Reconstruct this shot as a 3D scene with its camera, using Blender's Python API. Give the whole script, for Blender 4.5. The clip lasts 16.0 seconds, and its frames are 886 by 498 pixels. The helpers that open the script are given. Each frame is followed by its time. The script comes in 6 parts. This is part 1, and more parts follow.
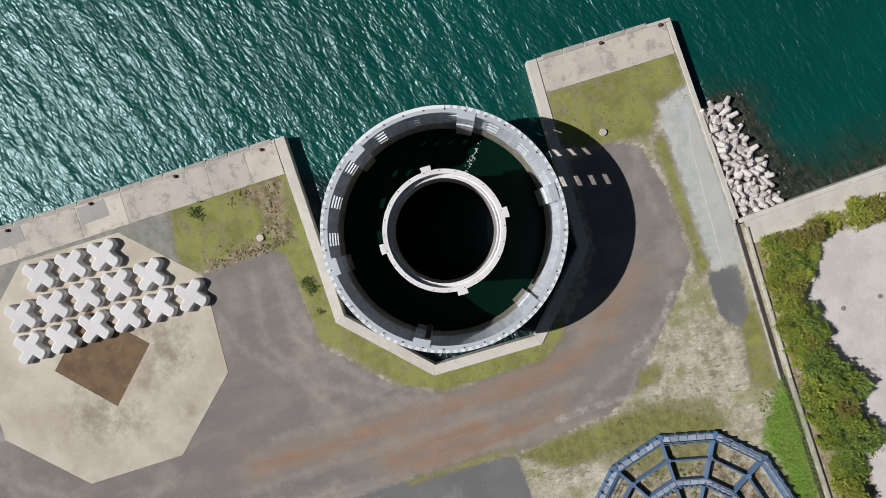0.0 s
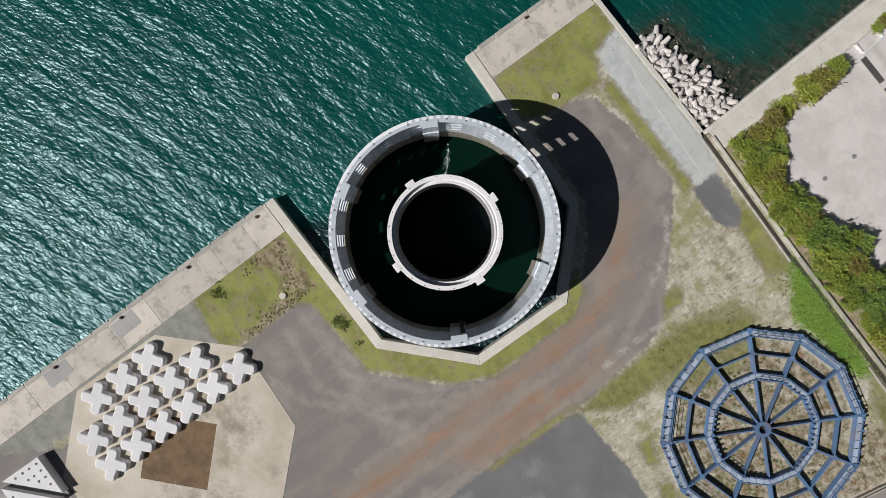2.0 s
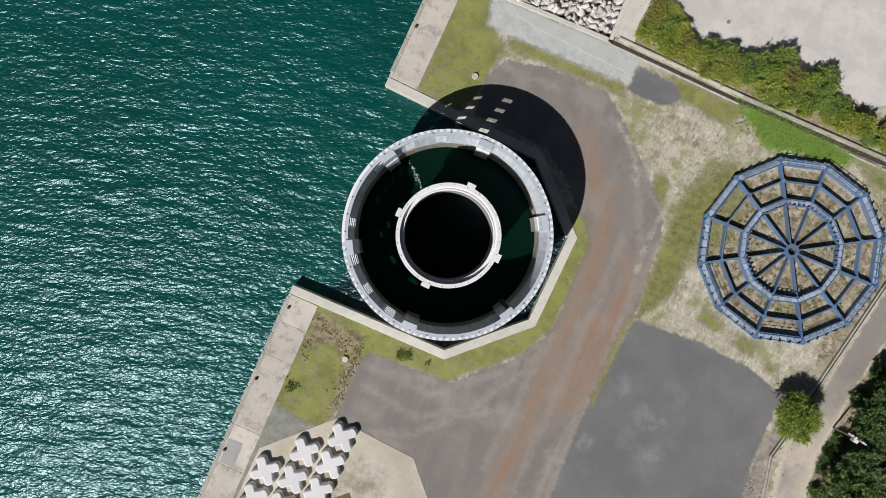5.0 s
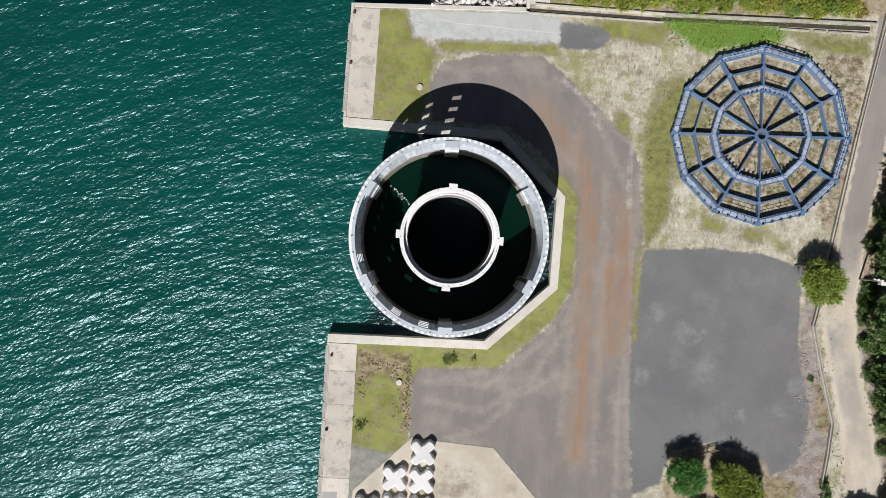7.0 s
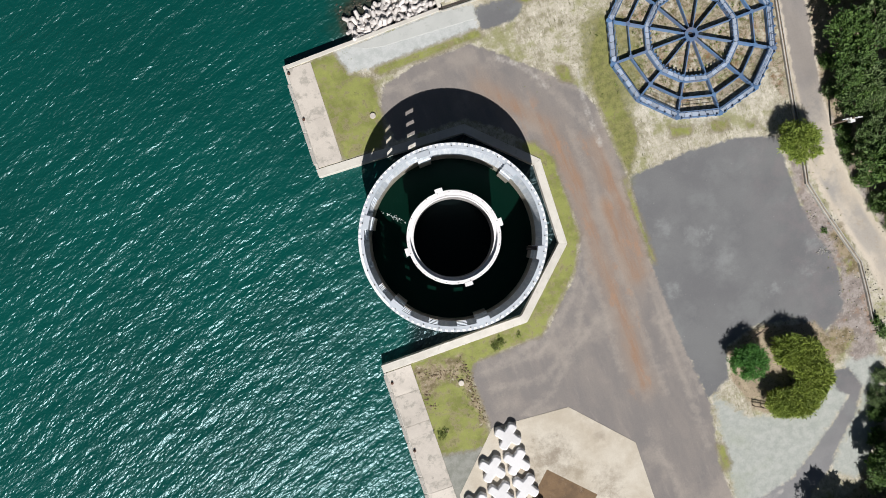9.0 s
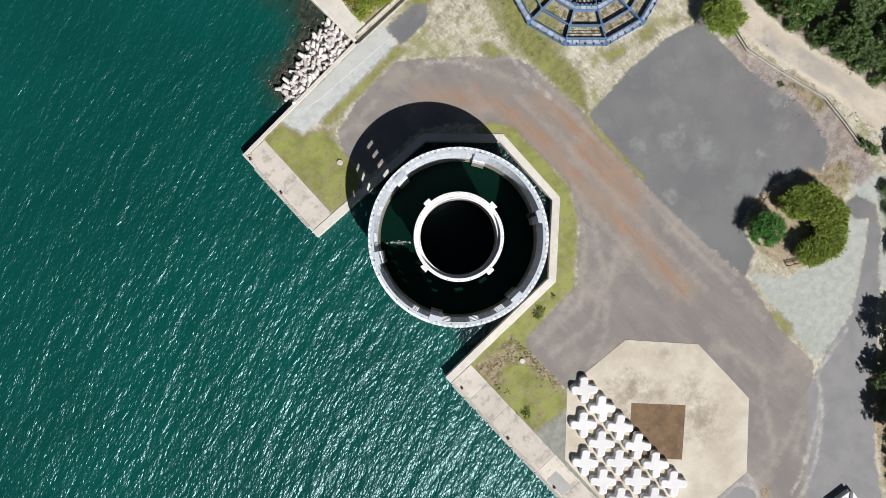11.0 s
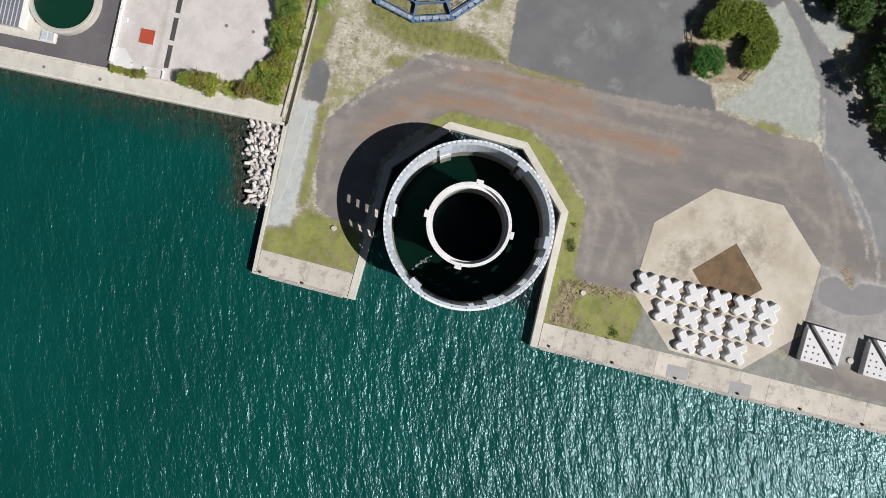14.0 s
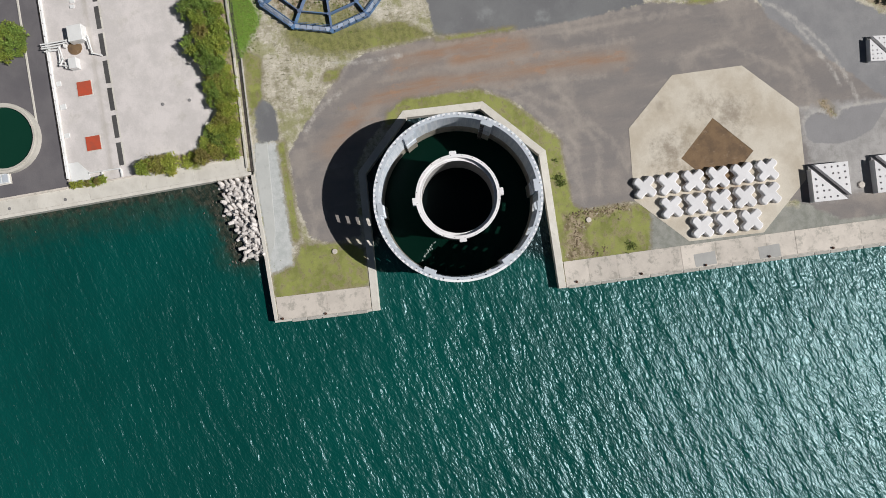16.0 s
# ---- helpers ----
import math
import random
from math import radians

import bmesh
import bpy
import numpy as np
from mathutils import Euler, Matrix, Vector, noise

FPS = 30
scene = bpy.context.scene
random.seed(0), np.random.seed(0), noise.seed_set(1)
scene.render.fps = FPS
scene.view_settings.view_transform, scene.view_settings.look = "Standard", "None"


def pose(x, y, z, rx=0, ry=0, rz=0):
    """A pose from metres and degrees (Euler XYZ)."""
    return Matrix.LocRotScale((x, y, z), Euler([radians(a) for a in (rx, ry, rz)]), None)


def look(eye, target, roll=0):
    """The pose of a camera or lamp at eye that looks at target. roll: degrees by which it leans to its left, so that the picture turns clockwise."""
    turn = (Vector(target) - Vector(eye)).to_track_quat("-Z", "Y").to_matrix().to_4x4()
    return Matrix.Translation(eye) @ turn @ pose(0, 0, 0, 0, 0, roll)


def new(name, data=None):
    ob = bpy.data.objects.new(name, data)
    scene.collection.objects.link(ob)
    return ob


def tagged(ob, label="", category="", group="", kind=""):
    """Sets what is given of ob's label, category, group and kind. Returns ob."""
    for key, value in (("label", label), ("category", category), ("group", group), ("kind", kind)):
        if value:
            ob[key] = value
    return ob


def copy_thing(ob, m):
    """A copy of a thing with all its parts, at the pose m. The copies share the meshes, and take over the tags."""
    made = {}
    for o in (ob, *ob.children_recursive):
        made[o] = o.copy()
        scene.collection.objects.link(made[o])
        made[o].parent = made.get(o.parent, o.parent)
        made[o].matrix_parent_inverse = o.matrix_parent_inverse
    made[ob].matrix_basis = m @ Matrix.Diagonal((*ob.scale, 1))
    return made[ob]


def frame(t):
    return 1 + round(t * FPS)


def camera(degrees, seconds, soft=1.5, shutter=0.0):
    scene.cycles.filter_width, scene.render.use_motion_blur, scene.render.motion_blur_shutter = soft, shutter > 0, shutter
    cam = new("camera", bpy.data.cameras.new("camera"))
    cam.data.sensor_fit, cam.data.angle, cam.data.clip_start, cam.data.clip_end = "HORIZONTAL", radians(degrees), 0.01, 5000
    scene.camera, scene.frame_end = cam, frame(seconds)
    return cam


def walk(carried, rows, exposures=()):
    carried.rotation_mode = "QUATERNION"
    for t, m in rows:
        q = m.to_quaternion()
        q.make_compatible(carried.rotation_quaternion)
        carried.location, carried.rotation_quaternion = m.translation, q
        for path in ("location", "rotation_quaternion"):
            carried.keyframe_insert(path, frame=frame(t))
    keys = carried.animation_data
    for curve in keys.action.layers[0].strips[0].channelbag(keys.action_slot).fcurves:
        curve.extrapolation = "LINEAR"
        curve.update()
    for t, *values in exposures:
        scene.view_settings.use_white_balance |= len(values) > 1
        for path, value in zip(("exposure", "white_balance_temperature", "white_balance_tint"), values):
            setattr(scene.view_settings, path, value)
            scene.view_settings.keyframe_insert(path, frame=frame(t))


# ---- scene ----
cam = camera(72.0, 16.0, soft=0.8)
PATH = [
    (0, pose(0.891, 0.382, 65.351, -1.471, 0.588, 70.137)),
    (0.5, pose(0.899, 0.211, 66.338, -1.410, 0.512, 65.404)),
    (1, pose(0.854, 0.080, 67.302, -1.339, 0.429, 60.658)),
    (1.5, pose(0.763, -0.016, 68.289, -1.311, 0.331, 55.854)),
    (2, pose(0.690, -0.069, 69.282, -1.352, 0.246, 51.055)),
    (2.5, pose(0.531, -0.112, 70.307, -1.370, 0.157, 46.188)),
    (3, pose(0.303, -0.167, 71.312, -1.383, 0.038, 41.349)),
    (3.5, pose(0.035, -0.250, 72.309, -1.415, -0.128, 36.451)),
    (4, pose(-0.271, -0.350, 73.254, -1.401, -0.277, 31.578)),
    (6.5, pose(-0.522, -0.521, 78.058, -0.783, -0.323, 6.706)),
    (7, pose(-0.604, -0.451, 78.980, -0.721, -0.266, 1.223)),
    (7.5, pose(-0.712, -0.386, 79.923, -0.647, -0.215, -4.359)),
    (8, pose(-0.863, -0.366, 80.939, -0.575, -0.178, -9.996)),
    (8.5, pose(-1.041, -0.357, 82.053, -0.483, -0.141, -15.583)),
    (11, pose(-1.299, 0.594, 86.679, -0.509, 0.271, -45.397)),
    (11.5, pose(-1.823, 0.990, 87.917, -0.396, 0.096, -52.252)),
    (12, pose(-2.355, 1.377, 88.962, -0.190, 0.001, -58.289)),
    (12.5, pose(-2.892, 1.729, 89.763, 0.097, -0.054, -63.812)),
    (13, pose(-3.445, 2.048, 90.348, 0.362, -0.066, -68.661)),
    (13.5, pose(-4.001, 2.315, 90.702, 0.598, -0.042, -73.422)),
    (14, pose(-4.599, 2.526, 90.840, 0.792, 0.042, -78.317)),
    (14.5, pose(-5.342, 2.683, 90.942, 0.882, 0.164, -83.200)),
    (15, pose(-6.177, 2.757, 91.059, 0.968, 0.314, -88.635)),
    (15.5, pose(-7.138, 2.743, 91.215, 0.919, 0.461, -94.364)),
    (16, pose(-8.017, 2.671, 91.339, 1.121, 0.622, -99.915)),
]
walk(cam, PATH, [(0, -0.22), (3.5, -0.25), (7, 0.1), (11, 0.23), (12.5, 0.14), (14, 0.02), (16, -0.09)])

# ---- sun and sky ----
SUN_FROM, SUN_HIGH = 253.5, 42.6          # degrees: where the sun stands, anticlockwise from +x, and its height
world = bpy.data.worlds.new("sky")
scene.world = world
world.use_nodes = True
wn = world.node_tree.nodes
sky = wn.new("ShaderNodeTexSky")
sky.sky_type, sky.sun_disc = "NISHITA", False
sky.sun_elevation, sky.sun_rotation = radians(SUN_HIGH), radians(90 - SUN_FROM)
world.node_tree.links.new(sky.outputs[0], wn["Background"].inputs[0])
wn["Background"].inputs[1].default_value = 0.020
sun = new("sun", bpy.data.lights.new("sun", "SUN"))
sun.data.energy, sun.data.angle, sun.data.color = 5.0, radians(0.5), (0.985, 0.965, 0.945)
sun_dir = Vector((math.cos(radians(SUN_FROM)), math.sin(radians(SUN_FROM)), math.tan(radians(SUN_HIGH))))
sun.matrix_world = look(sun_dir * 60, (0, 0, 0))
scene.view_settings.exposure = 0.0


# ---- materials ----
def material(name, base=(0.5, 0.5, 0.5), rough=0.8, metal=0.0):
    """A new material: its node tree, its shader and itself."""
    m = bpy.data.materials.new(name)
    m.use_nodes = True
    shader = m.node_tree.nodes["Principled BSDF"]
    shader.inputs["Base Color"].default_value = (*base, 1)
    shader.inputs["Roughness"].default_value = rough
    shader.inputs["Metallic"].default_value = metal
    return m, m.node_tree, shader


def put(tree, kind, settings=(), **inputs):
    node = tree.nodes.new("ShaderNode" + kind)
    for key, value in settings:
        if key == "operation":
            node.operation = value
        elif key == "interpolation_type":
            node.interpolation_type = value
        elif key == "attribute_name":
            node.attribute_name = value
    for key, value in inputs.items():
        socket = node.inputs[int(key[1:]) if key[0] == "i" and key[1:].isdigit() else key.replace("_", " ")]
        if isinstance(value, bpy.types.NodeSocket):
            tree.links.new(value, socket)
        else:
            socket.default_value = value
    return node.outputs[0]


def maths(tree, how, a, b=0.0, c=0.0):
    return put(tree, "Math", (("operation", how),), i0=a, i1=b, i2=c)


def blend(tree, factor, a, b, how="MIX"):
    node = tree.nodes.new("ShaderNodeMix")
    node.data_type, node.blend_type = "RGBA", how
    for socket, value in ((node.inputs[0], factor), (node.inputs[6], a), (node.inputs[7], b)):
        if isinstance(value, bpy.types.NodeSocket):
            tree.links.new(value, socket)
        elif isinstance(value, tuple):
            socket.default_value = (*value, 1)
        else:
            socket.default_value = value
    return node.outputs[2]


def grain(tree, scale, detail=4.0, rough=0.6, where=None, stretch=None, turn=0.0):
    """Noise, 0 to 1, at so many waves a metre."""
    if where is None:
        where = put(tree, "NewGeometry")
    if stretch:
        if turn:
            where = put(tree, "Mapping", Vector=where, Rotation=(0, 0, radians(turn)))
        where = put(tree, "Mapping", Vector=where, Scale=stretch)
    return put(tree, "TexNoise", (), Vector=where, Scale=scale, Detail=detail, Roughness=rough)


def ramp(tree, value, low, high):
    """0 below low, 1 above high, smooth between."""
    return put(tree, "MapRange", (("interpolation_type", "SMOOTHSTEP"),), Value=value, From_Min=low, From_Max=high)


def bump(tree, shader, height, strength=0.5, distance=0.05):
    tree.links.new(put(tree, "Bump", (), Height=height, Strength=strength, Distance=distance), shader.inputs["Normal"])


def worn(name, light, dark, rough=0.85, metal=0.0, big=0.25, small=6.0, mix=0.6, each=0.12, dents=0.3, stain=None, spread_of=0.58, stain_size=2.3):
    """Paint, concrete or metal with blotches, grain and, piece by piece, its own tone."""
    m, tree, shader = material(name, light, rough, metal)
    a = ramp(tree, grain(tree, big, 6.0, 0.62), 0.38, 0.68)
    b = ramp(tree, grain(tree, small, 5.0, 0.7), 0.3, 0.75)
    colour = blend(tree, maths(tree, "MULTIPLY", a, mix), light, dark)
    colour = blend(tree, maths(tree, "MULTIPLY", b, mix * 0.5), colour, dark)
    if stain:
        s = ramp(tree, grain(tree, big * stain_size, 8.0, 0.7), spread_of, spread_of + 0.14)
        colour = blend(tree, maths(tree, "MULTIPLY", s, 0.7), colour, stain)
    if each:
        own = put(tree, "ObjectInfo")
        random_out = own.node.outputs["Random"]
        tone = put(tree, "MapRange", (), Value=random_out, To_Min=1 - each, To_Max=1 + each)
        hue = put(tree, "CombineColor", (), i0=tone, i1=tone, i2=tone)
        colour = blend(tree, 1.0, colour, hue, "MULTIPLY")
    tree.links.new(colour, shader.inputs["Base Color"])
    bump(tree, shader, b, dents, 0.02)
    return m


CONCRETE = worn("quay concrete", (0.62, 0.562, 0.498), (0.475, 0.43, 0.38), big=0.4, stain=(0.31, 0.29, 0.25), spread_of=0.50, stain_size=1.6)
COPING = worn("coping concrete", (0.64, 0.61, 0.55), (0.50, 0.47, 0.415), big=0.5, each=0.06, stain=(0.36, 0.33, 0.28), spread_of=0.57)
PALE = worn("pale slab concrete", (0.54, 0.545, 0.52), (0.44, 0.45, 0.43), each=0.05, stain=(0.36, 0.37, 0.35), spread_of=0.54)
WHITE = worn("white cast concrete", (0.75, 0.74, 0.745), (0.62, 0.605, 0.605), big=0.5, mix=0.5, each=0.04)
TETRA = worn("weathered armour concrete", (0.64, 0.60, 0.575), (0.46, 0.425, 0.40), big=0.8, mix=0.8, each=0.18)
RUSTY = worn("rusty earth", (0.21, 0.132, 0.068), (0.115, 0.073, 0.041), big=0.45, mix=0.95, stain=(0.29, 0.21, 0.145), each=0.0, spread_of=0.56)
RIM_STEEL = worn("grey-blue painted rim", (0.52, 0.56, 0.61), (0.42, 0.46, 0.51), rough=0.5, small=3.0, each=0.1)
RIM_WHITE = worn("white painted rim", (0.84, 0.85, 0.86), (0.70, 0.72, 0.74), rough=0.5, each=0.06)
RING_GREY = worn("blotched grey steel", (0.36, 0.35, 0.345), (0.22, 0.21, 0.205), rough=0.7, big=0.6, each=0.0)
RING_WHITE = worn("white painted ring", (0.82, 0.81, 0.81), (0.68, 0.66, 0.66), rough=0.6, big=0.6, each=0.03)
BLUE = worn("faded blue paint", (0.082, 0.178, 0.335), (0.13, 0.175, 0.28), rough=0.6, big=0.35, small=2.5, mix=0.8, stain=(0.19, 0.16, 0.185), each=0.16, spread_of=0.53)
GRATE = worn("pale blue grating", (0.35, 0.41, 0.51), (0.30, 0.335, 0.40), rough=0.6, each=0.2)
DARK_IRON = worn("dark iron", (0.045, 0.04, 0.04), (0.07, 0.05, 0.04), rough=0.7, each=0.1)
RED_PAINT = worn("faded red paint", (0.50, 0.072, 0.03), (0.37, 0.075, 0.04), rough=0.8, big=0.8, mix=0.9, each=0.05, stain=(0.42, 0.17, 0.08), spread_of=0.6)
GRATE_IRON = worn("dull grate iron", (0.085, 0.083, 0.083), (0.06, 0.056, 0.054), rough=0.7, each=0.12)
WHITE_PAINT = worn("white paint", (0.78, 0.78, 0.77), (0.62, 0.62, 0.6), rough=0.5, each=0.05)
TANK_RIM = worn("tank rim concrete", (0.55, 0.52, 0.47), (0.40, 0.38, 0.33), each=0.05)
ROCK = worn("wet dark rock", (0.085, 0.072, 0.054), (0.04, 0.038, 0.029), rough=0.5, big=0.8, each=0.2)
TIMBER = worn("weathered timber", (0.20, 0.15, 0.11), (0.11, 0.085, 0.065), big=1.5, each=0.15)
BARK = worn("bark", (0.14, 0.10, 0.075), (0.07, 0.05, 0.04), big=2.0, each=0.1)
ROOF = worn("grey ribbed roof", (0.17, 0.17, 0.19), (0.12, 0.12, 0.14), each=0.1)
# grey of the iron covers; on trough floors it paints in the recess's shade
TROUGH_GREY = worn("trough shade and cover grey", (0.24, 0.235, 0.235), (0.15, 0.145, 0.14), big=0.8, each=0.0)
KERB_PALE = worn("weathered pale kerb", (0.56, 0.53, 0.475), (0.38, 0.35, 0.305), big=0.7, each=0.1, stain=(0.22, 0.19, 0.15), spread_of=0.55)
PATCH = worn("grey repair concrete", (0.40, 0.395, 0.38), (0.31, 0.305, 0.295), each=0.05)
RUST_IRON = worn("rusty iron", (0.12, 0.055, 0.035), (0.06, 0.035, 0.026), rough=0.8, each=0.1)
TRACK_EARTH = worn("sandy earth", (0.40, 0.31, 0.22), (0.22, 0.17, 0.12), big=0.8, each=0.0)
KERB_GREY = worn("grimy kerb concrete", (0.46, 0.44, 0.40), (0.30, 0.285, 0.255), big=0.7, each=0.14, stain=(0.19, 0.175, 0.15), spread_of=0.54)
CLOD = worn("clod earth", (0.20, 0.145, 0.09), (0.105, 0.085, 0.045), big=0.6, each=0.3)
CAR_GLASS = worn("dark car glass", (0.02, 0.024, 0.028), (0.03, 0.034, 0.038), rough=0.12, each=0.0)
FOAM = worn("foam", (0.62, 0.66, 0.64), (0.36, 0.42, 0.40), each=0.0)


def caisson_wall():
    """Blue-grey painted steel with a brown tide stain over its lower part."""
    m, tree, shader = material("caisson wall", rough=0.42)
    where = put(tree, "NewGeometry")
    height = put(tree, "SeparateXYZ", (), Vector=where).node.outputs[2]
    fine = grain(tree, 1.4, 7.0, 0.65)
    streak = grain(tree, 1.0, 6.0, 0.6, stretch=(2.2, 2.2, 0.18))
    paint = blend(tree, ramp(tree, streak, 0.35, 0.7), (0.56, 0.62, 0.69), (0.80, 0.83, 0.86))
    stain = blend(tree, ramp(tree, fine, 0.3, 0.7), (0.23, 0.21, 0.175), (0.41, 0.38, 0.32))
    edge = maths(tree, "ADD", height, maths(tree, "MULTIPLY", grain(tree, 0.5, 5.0), 1.6))
    colour = blend(tree, ramp(tree, edge, 2.9, 3.2), stain, paint)
    weed = blend(tree, ramp(tree, edge, -0.5, 0.1), (0.10, 0.12, 0.06), colour)
    tree.links.new(weed, shader.inputs["Base Color"])
    bump(tree, shader, fine, 0.3, 0.03)
    return m


CAISSON = caisson_wall()


def pad_concrete():
    """Sandy concrete with broad brown spills round the recess and cleaner edges."""
    m, tree, shader = material("sandy pad concrete", rough=0.9)
    where = put(tree, "NewGeometry")
    fine = grain(tree, 6.0, 5.0, 0.7)
    broad = grain(tree, 0.16, 7.0, 0.62)
    colour = blend(tree, ramp(tree, broad, 0.36, 0.64), (0.61, 0.56, 0.475), (0.48, 0.42, 0.335))
    colour = blend(tree, maths(tree, "MULTIPLY", ramp(tree, grain(tree, 0.55, 7.0, 0.66), 0.5, 0.68), 0.4), colour, (0.64, 0.59, 0.50))
    for x, y, reach, tone in ((2.3, -32.6, 2.9, (0.25, 0.205, 0.155)), (-1.6, -33.4, 2.3, (0.30, 0.25, 0.19)), (6.4, -42.4, 3.2, (0.27, 0.225, 0.175)), (8.6, -38.6, 2.0, (0.33, 0.28, 0.22)), (5.0, -36.0, 1.5, (0.33, 0.28, 0.21)),
                              (-6.0, -41.0, 2.4, (0.36, 0.27, 0.20)), (9.6, -32.6, 0.9, (0.36, 0.31, 0.25))):
        apart = put(tree, "VectorMath", (("operation", "DISTANCE"),), i0=where, i1=(x, y, 0.06)).node.outputs["Value"]
        spill = ramp(tree, maths(tree, "ADD", apart, maths(tree, "MULTIPLY", maths(tree, "SUBTRACT", grain(tree, 0.55, 9.0, 0.74), 0.5), reach * 4.5)), reach * 1.35, reach * -0.3)
        colour = blend(tree, maths(tree, "MULTIPLY", spill, 0.85), colour, tone)
    colour = blend(tree, maths(tree, "MULTIPLY", ramp(tree, fine, 0.4, 0.75), 0.25), colour, (0.36, 0.31, 0.24))
    tree.links.new(colour, shader.inputs["Base Color"])
    bump(tree, shader, fine, 0.3, 0.02)
    return m


PAD = pad_concrete()


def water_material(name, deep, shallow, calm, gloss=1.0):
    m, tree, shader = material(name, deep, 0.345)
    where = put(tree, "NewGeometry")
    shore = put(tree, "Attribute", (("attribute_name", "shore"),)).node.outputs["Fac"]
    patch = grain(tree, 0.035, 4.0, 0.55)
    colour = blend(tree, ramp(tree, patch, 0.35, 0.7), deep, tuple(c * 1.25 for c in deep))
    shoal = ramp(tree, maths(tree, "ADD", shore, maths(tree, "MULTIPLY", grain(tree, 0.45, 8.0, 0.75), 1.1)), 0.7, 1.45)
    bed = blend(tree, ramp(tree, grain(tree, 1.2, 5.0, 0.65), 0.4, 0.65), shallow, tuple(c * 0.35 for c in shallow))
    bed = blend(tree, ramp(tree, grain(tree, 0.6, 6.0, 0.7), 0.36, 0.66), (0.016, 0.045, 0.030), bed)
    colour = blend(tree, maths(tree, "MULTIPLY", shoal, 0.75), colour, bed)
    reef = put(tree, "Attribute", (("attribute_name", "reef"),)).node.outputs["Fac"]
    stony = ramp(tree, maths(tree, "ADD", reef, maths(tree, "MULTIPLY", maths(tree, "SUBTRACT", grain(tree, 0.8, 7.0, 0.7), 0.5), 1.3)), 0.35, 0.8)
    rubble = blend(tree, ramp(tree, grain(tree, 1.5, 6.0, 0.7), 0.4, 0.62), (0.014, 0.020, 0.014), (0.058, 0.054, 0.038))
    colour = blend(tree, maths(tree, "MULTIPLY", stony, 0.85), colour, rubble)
    # basin gap: the shade between the walls is painted into the water colour
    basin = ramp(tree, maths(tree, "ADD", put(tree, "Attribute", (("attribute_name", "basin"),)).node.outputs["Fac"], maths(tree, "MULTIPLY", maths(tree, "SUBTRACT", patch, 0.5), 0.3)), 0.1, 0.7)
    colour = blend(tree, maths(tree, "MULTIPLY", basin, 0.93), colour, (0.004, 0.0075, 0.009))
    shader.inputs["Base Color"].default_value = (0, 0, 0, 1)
    body = tree.nodes.new("ShaderNodeBsdfDiffuse")
    tree.links.new(colour, body.inputs["Color"])
    both = tree.nodes.new("ShaderNodeAddShader")
    tree.links.new(body.outputs[0], both.inputs[0])
    tree.links.new(shader.outputs[0], both.inputs[1])
    tree.links.new(both.outputs[0], tree.nodes["Material Output"].inputs["Surface"])
    shader.inputs["IOR"].default_value = 1.385
    shader.inputs["Specular IOR Level"].default_value = gloss
    shader.inputs["Coat Weight"].default_value = 0.07 * gloss
    shader.inputs["Specular Tint"].default_value = (0.61, 0.90, 0.97, 1)
    shader.inputs["Coat Tint"].default_value = (0.84, 0.93, 1.0, 1)
    shader.inputs["Coat Roughness"].default_value = 0.20
    shader.inputs["Coat IOR"].default_value = 1.4
    swell = grain(tree, 0.5, 2.0, 0.5, stretch=(0.42, 1.15, 1.0), turn=-17)
    chop = grain(tree, 1.45, 2.0, 0.45, stretch=(0.62, 1.2, 1.0), turn=-22)
    crest = maths(tree, "SUBTRACT", 1.0, maths(tree, "ABSOLUTE", maths(tree, "MULTIPLY_ADD", chop, 2.0, -1.0)))
    ripple = grain(tree, 4.6, 2.0, 0.5, stretch=(0.7, 1.15, 1.0), turn=-35)
    high = maths(tree, "ADD", maths(tree, "MULTIPLY", swell, 1.25), maths(tree, "MULTIPLY", crest, 0.34))
    high = maths(tree, "ADD", high, maths(tree, "MULTIPLY", ripple, 0.05))
    high = maths(tree, "MULTIPLY", high, maths(tree, "MULTIPLY_ADD", basin, 0.9, 1.0))
    bump(tree, shader, high, 1.0, calm)
    tree.links.new(put(tree, "Bump", (), Height=high, Strength=1.0, Distance=calm * 0.3), body.inputs["Normal"])
    sharp = maths(tree, "ADD", high, maths(tree, "MULTIPLY", grain(tree, 2.4, 2.0, 0.5, stretch=(0.7, 1.15, 1.0), turn=-26), 0.2))
    spikes = ramp(tree, grain(tree, 1.2, 2.0, 0.5, stretch=(0.8, 1.15, 1.0), turn=-22), 0.60, 0.80)
    sharp = maths(tree, "ADD", sharp, maths(tree, "MULTIPLY", spikes, maths(tree, "MULTIPLY_ADD", basin, 1.5, 0.75)))
    tree.links.new(put(tree, "Bump", (), Height=sharp, Strength=1.0, Distance=calm), shader.inputs["Coat Normal"])
    return m


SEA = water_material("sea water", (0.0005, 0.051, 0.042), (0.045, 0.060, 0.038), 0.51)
# a darker green of its own, lowered further to paint in the caisson's shade
INSIDE = water_material("shade-darkened sheltered water", (0.0005, 0.0100, 0.0056), (0.02, 0.03, 0.02), 0.04, 0.2)
# the cylinder's shade is put into this near-black base colour
WELL = water_material("shade-blackened well water", (0.0012, 0.0026, 0.0028), (0.01, 0.01, 0.01), 0.03, 0.2)
POOL = water_material("still tank water", (0.004, 0.032, 0.018), (0.02, 0.03, 0.02), 0.05)


